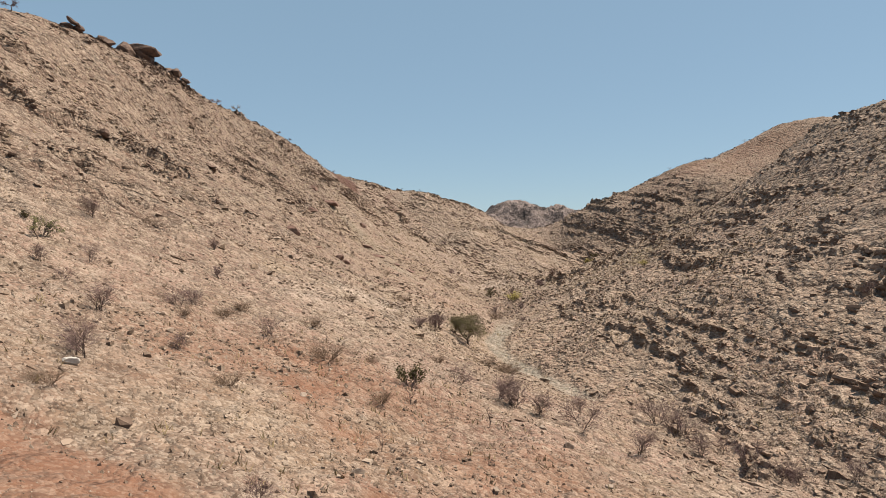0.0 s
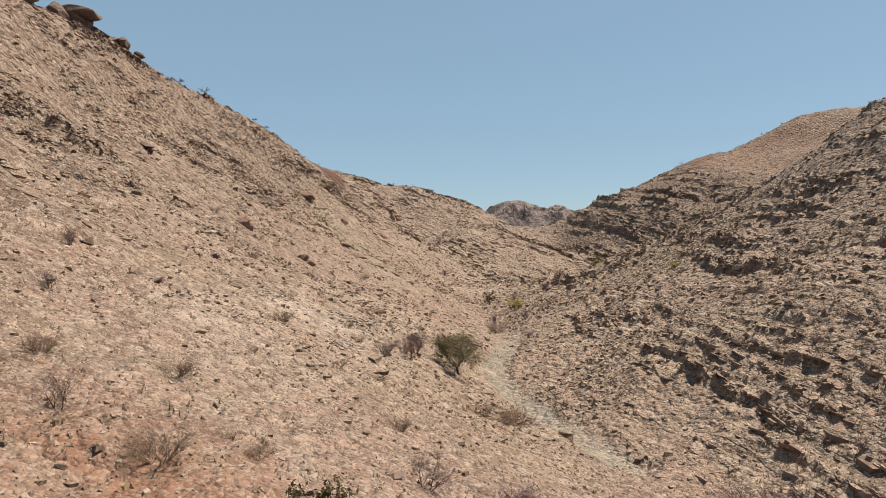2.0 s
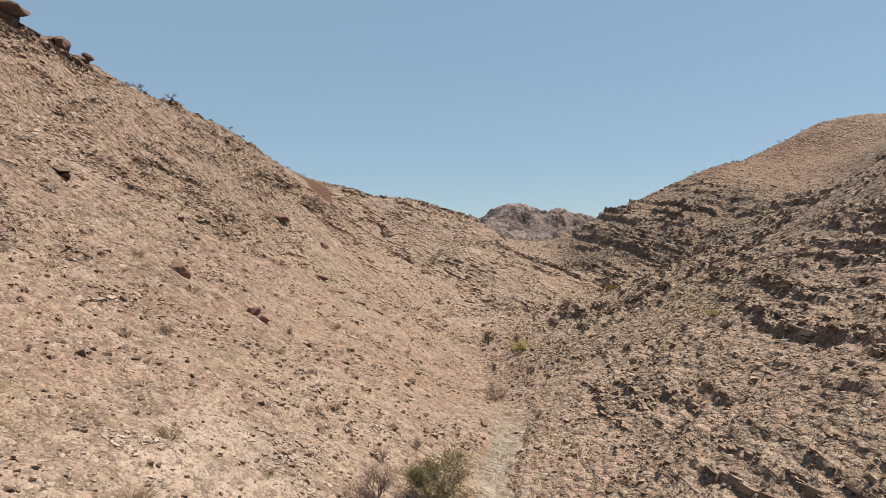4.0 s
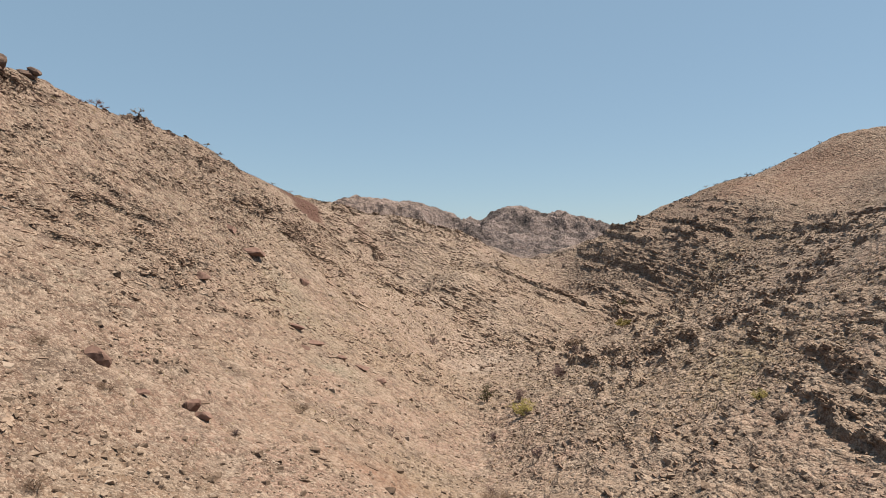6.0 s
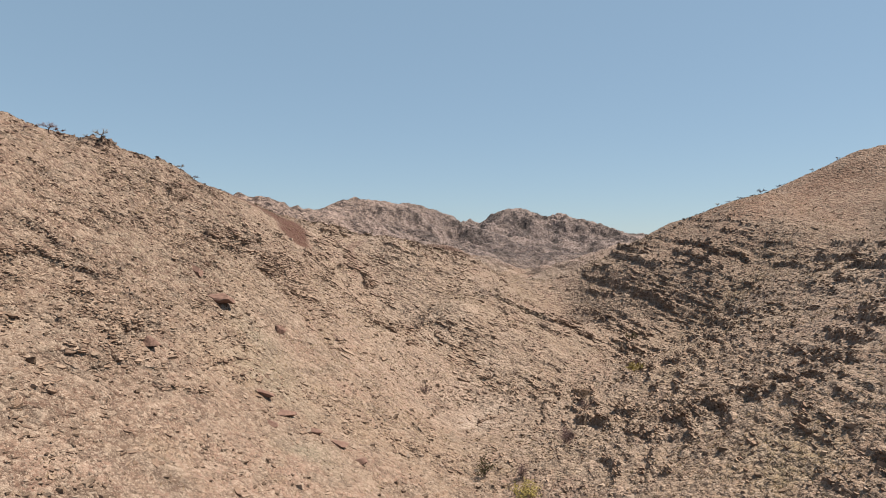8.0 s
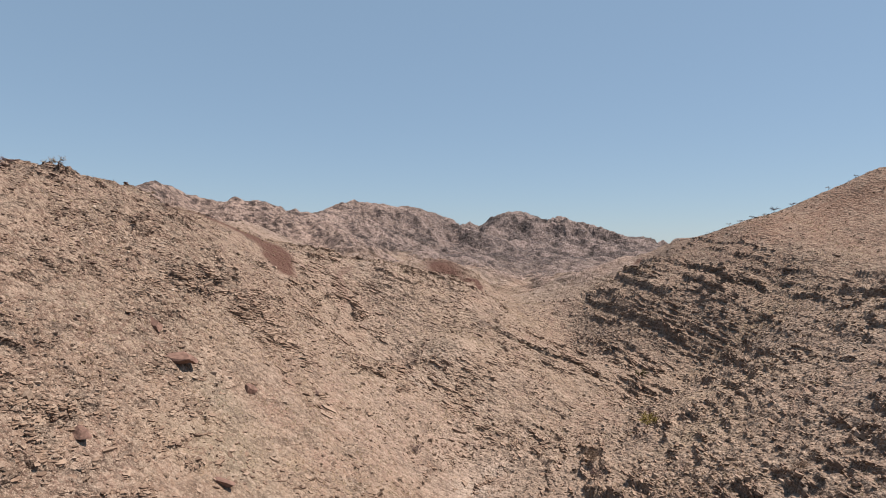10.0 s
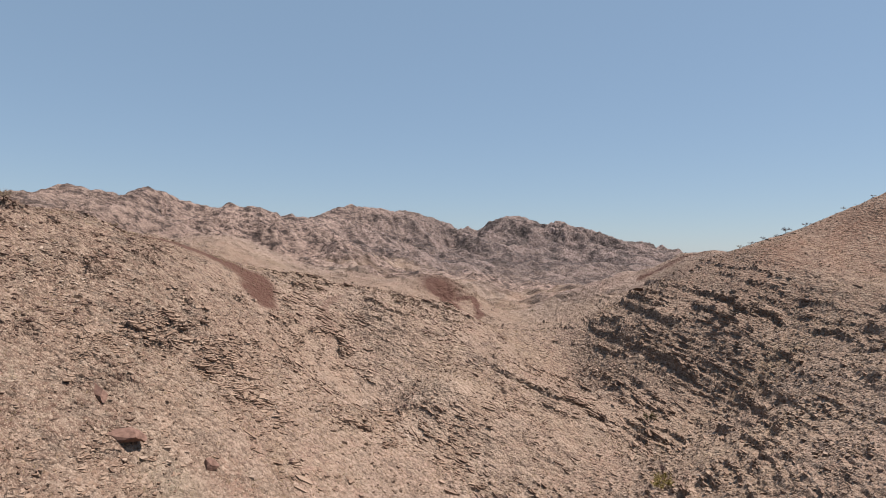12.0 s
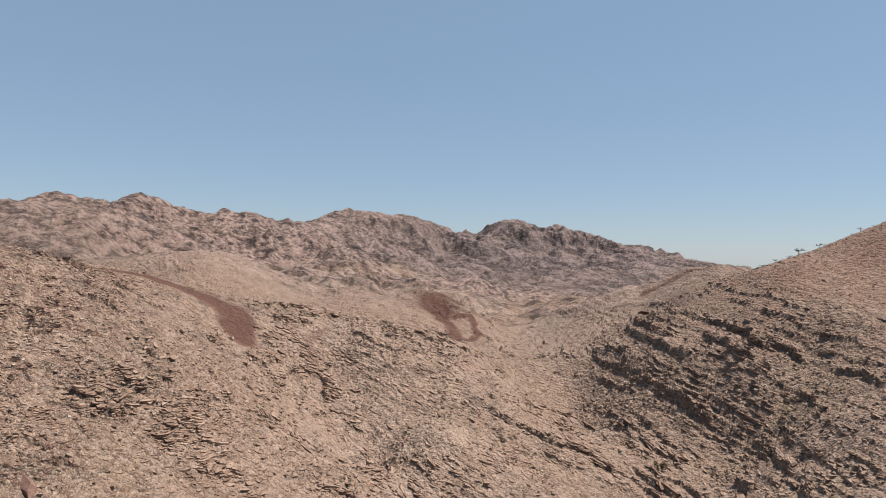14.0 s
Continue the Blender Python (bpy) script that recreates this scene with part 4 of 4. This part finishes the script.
def dry_shrub(seed):
    r = random.Random(seed)
    return lambda: plant("dry_shrub", seed, 1.0, r.choice((2, 3, 4)), r.uniform(0.35, 0.7), 3, 3, r.uniform(0.6, 0.85), 0.05, BARK, TWIG, 0.015)


def low_brush(seed):
    return lambda: plant("low_brush", seed, 1.0, 13, 1.15, 3, 2, 0.7, 0.02, BRUSH, BRUSH, 0.014)


planted([dry_shrub(s) for s in (11, 12, 13, 14, 15, 16)], DRY_SHRUBS, "leafless purple-brown thorn shrub on stony scree", "shrub", "dry shrubs", 1)
planted([dry_shrub(s) for s in (17, 18, 19)], DRY_SHRUBS_UP_VALLEY, "small leafless grey-brown shrub on the valley slope", "shrub", "dry shrubs", 2)
planted([lambda: plant("sapling", 31, 1.0, 1, 0.12, 2, 2, 0.6, 0.1, BARK, TWIG, 0.022), lambda: plant("sapling", 32, 1.0, 1, 0.2, 2, 2, 0.5, 0.1, BARK, TWIG, 0.022)], SAPLINGS, "thin leafless upright sapling among loose stones", "sapling", "saplings", 3)
planted([low_brush(s) for s in (41, 42, 43)], LOW_BRUSH, "low rounded tuft of dry brown brush", "bush", "low brush", 4)
planted([low_brush(s) for s in (44, 45)], LOW_BRUSH_UP_VALLEY, "low dry brown brush on the scree slope", "bush", "low brush", 5)
planted([lambda: plant("green_bush", 51, 1.0, 5, 0.6, 2, 2, 0.7, 0.05, BARK, TWIG, 0.022, OLIVE, 3, 0.045), lambda: plant("green_bush", 52, 1.0, 4, 0.8, 2, 2, 0.7, 0.05, BARK, TWIG, 0.022, OLIVE, 3, 0.045)], GREEN_BUSHES, "sparse grey-green bush with tiny leaves", "bush", "green bushes", 6)
planted([lambda: plant("yellow_bush", 61, 1.0, 8, 0.9, 2, 2, 0.7, 0.02, BRUSH, BRUSH, 0.018, STRAW, 3, 0.045)], YELLOW_BUSHES, "rounded yellow-green bush in the gully bed", "bush", "yellow bushes", 7)
planted([lambda: plant("ridge_tree", 71, 1.0, 1, 0.9, 3, 3, 0.75, 0.0, BARK, TWIG, 0.03, TWIG, 3, 0.02, 0.42), lambda: plant("ridge_tree", 72, 1.0, 1, 1.0, 3, 3, 0.75, 0.0, BARK, TWIG, 0.03, RUST, 3, 0.018, 0.4)], RIDGE_TREES, "small flat-topped thorn tree on the ridge line", "tree", "ridge trees", 8, 1.35)
planted([lambda: plant("thorn_tree", 87, 1.0, 1, 0.95, 3, 4, 0.8, 0.03, BARK, TWIG, 0.024, OLIVE, 4, 0.010, 0.2, 0.03)], [(3.6, 78.9, 4.4)], "spreading thorn tree with thin brown-olive foliage beside the gully", "tree", "", 9)


# ---- boulders and outcrops ----
def boulder_mesh(seed, wide, deep, tall, material, cuts=13):
    """A block with flat broken faces and chipped edges, sunk a little at its base."""
    r = random.Random(seed)
    bm = bmesh.new()
    bmesh.ops.create_icosphere(bm, subdivisions=3, radius=1)
    planes = [(Vector((r.gauss(0, 1), r.gauss(0, 1), r.gauss(0, 1))).normalized(), r.uniform(0.42, 0.8)) for _ in range(cuts)]
    for v in bm.verts:
        for n, d in planes:
            over = v.co.dot(n) - d
            if over > 0:
                v.co -= n * over
        v.co += Vector(v.co).normalized() * 0.05 * noise.fractal(v.co * 3.0 + Vector((seed, 0, 0)), 0.8, 2.0, 3)
        v.co = Vector((v.co.x * wide / 1.75, v.co.y * deep / 1.75, v.co.z * tall / 1.65 + tall * 0.26))
    me = bpy.data.meshes.new("boulder")
    bm.to_mesh(me)
    bm.free()
    me.materials.append(material)
    return me


def boulder(x, y, wide, deep, tall, turn, tip, seed, label, material=None):
    ob = new("boulder", boulder_mesh(seed, wide, deep, tall, material or RED_ROCK))
    ob.matrix_basis = Matrix.Translation((x, y, height_at(x, y) - 0.12 * tall)) @ Euler((radians(tip), radians(tip * 0.6), radians(turn))).to_matrix().to_4x4()
    return tagged(ob, label, "boulder", "boulders")


boulder(-23.9, 106.0, 2.1, 1.9, 2.0, 20, 5, 201, "rounded red-brown boulder resting on the scree")
boulder(-16.9, 107.5, 1.5, 1.4, 1.7, 60, 12, 202, "red-brown upright boulder on the scree")
boulder(-15.6, 107.2, 1.7, 1.3, 1.1, 10, 0, 203, "squat red-brown boulder beside an upright one")
boulder(-19.9, 105.0, 1.4, 0.9, 0.5, 0, 8, 204, "flat red-brown stone lying in scree")
boulder(-27.8, 163.7, 4.6, 2.6, 2.1, 15, 10, 205, "large wedge of red-brown rock on the slope")
boulder(-20.7, 170.4, 2.6, 1.8, 1.6, 70, 20, 206, "angular red-brown block on the slope")
boulder(-27.6, 139.5, 3.8, 1.6, 0.84, 330, 25, 207, "long dark slab leaning on the slope")
boulder(-27.7, 164.8, 4.0, 1.7, 0.77, 335, 22, 208, "long brown slab leaning on the slope")
boulder(-14.2, 147.6, 3.0, 2.0, 0.98, 10, 12, 209, "rounded dark brown slab above the gully")
boulder(-17.3, 148.6, 3.6, 1.6, 0.63, 350, 15, 210, "long dark brown slab above the gully")
boulder(-14.7, 142.2, 2.8, 1.5, 0.63, 345, 14, 211, "flat dark brown slab above the gully")
boulder(-10.4, 146.4, 2.6, 1.6, 0.77, 30, 18, 212, "broken brown block in a row of outcrops")
boulder(-7.3, 145.9, 2.9, 1.5, 0.84, 20, 18, 213, "broken brown block in a row of outcrops")
boulder(-4.3, 144.5, 2.4, 1.4, 0.63, 10, 10, 214, "broken brown block at the foot of the slope")
boulder(-32.4, 166.8, 4.4, 2.2, 1.3, 320, 25, 215, "tilted dark slab on the steep slope")
boulder(-14.1, 25.0, 0.75, 0.5, 0.38, 10, 0, 216, "pale quartz rock under a dry shrub", WHITE_ROCK)


def outcrop(x, y, seed, count, wide, label):
    """A crag of stacked dark slabs; each slab is a part."""
    r = random.Random(seed)
    thing = tagged(new("rock_outcrop"), label, "rock outcrop", "crest outcrops")
    thing.matrix_basis = Matrix.Translation((x, y, height_at(x, y) + 0.02 * wide))
    for k in range(count):
        w = wide * r.uniform(0.5, 0.95)
        slab = part("slab", boulder_mesh(seed * 31 + k, w, w * r.uniform(0.6, 0.9), wide * r.uniform(0.24, 0.42), VARNISH, 16), thing)
        slab.matrix_basis = Matrix.Translation((r.uniform(-0.35, 0.35) * wide, r.uniform(-0.3, 0.3) * wide, wide * 0.34 * k / count - 0.2)) @ Euler((radians(r.gauss(-4, 7)), radians(r.gauss(18, 6)), r.uniform(0, 6.28) * 0.15)).to_matrix().to_4x4()


outcrop(-58.5, 131.0, 1, 6, 8.5, "dark brown crag of stacked slabs on the ridge")
outcrop(-57.5, 143.0, 2, 5, 6.5, "low dark brown crag of slabs on the ridge")
outcrop(-61.0, 119.0, 3, 4, 3.8, "rounded brown crag just under the ridge")
outcrop(-61.5, 158.0, 4, 4, 3.6, "dark layered crag on the ridge")
outcrop(-60.5, 108.0, 5, 4, 3.2, "dark brown slabs on the ridge")
outcrop(-38.6, 110.0, 6, 5, 2.4, "pale-streaked rock outcrop in mid slope")
outcrop(-38.9, 76.0, 7, 5, 2.4, "grey layered outcrop on the scree slope")
outcrop(79.0, 322.0, 8, 5, 6.0, "dark overhanging ledge at the end of the ridge")


# ---- loose rocks that can be told apart on the nearest slope ----
def loose_rocks(count):
    r = random.Random(77)
    shapes = [boulder_mesh(900 + k, 1.0, r.uniform(0.6, 0.9), r.uniform(0.35, 0.6), STONE_ONE, 10) for k in range(6)]
    for k in range(count):
        x, y = r.uniform(-22, 16), r.uniform(22, 105)
        s = r.lognormvariate(-1.25, 0.4)
        ob = tagged(new("rock", shapes[k % 6]), "loose angular rock lying on stony scree", "rock", "loose rocks")
        ob.matrix_basis = Matrix.Translation((x, y, height_at(x, y) - 0.03)) @ Euler((r.gauss(0, 0.2), r.gauss(0, 0.2), r.uniform(0, 6.28))).to_matrix().to_4x4() @ Matrix.Diagonal((s, s, s, 1))


STONE_ONE = plain_material("pale_tan_rock", (0.158, 0.115, 0.089), (0.293, 0.234, 0.189), 2.5, 0.9, 0.6, 0.06)
loose_rocks(150)
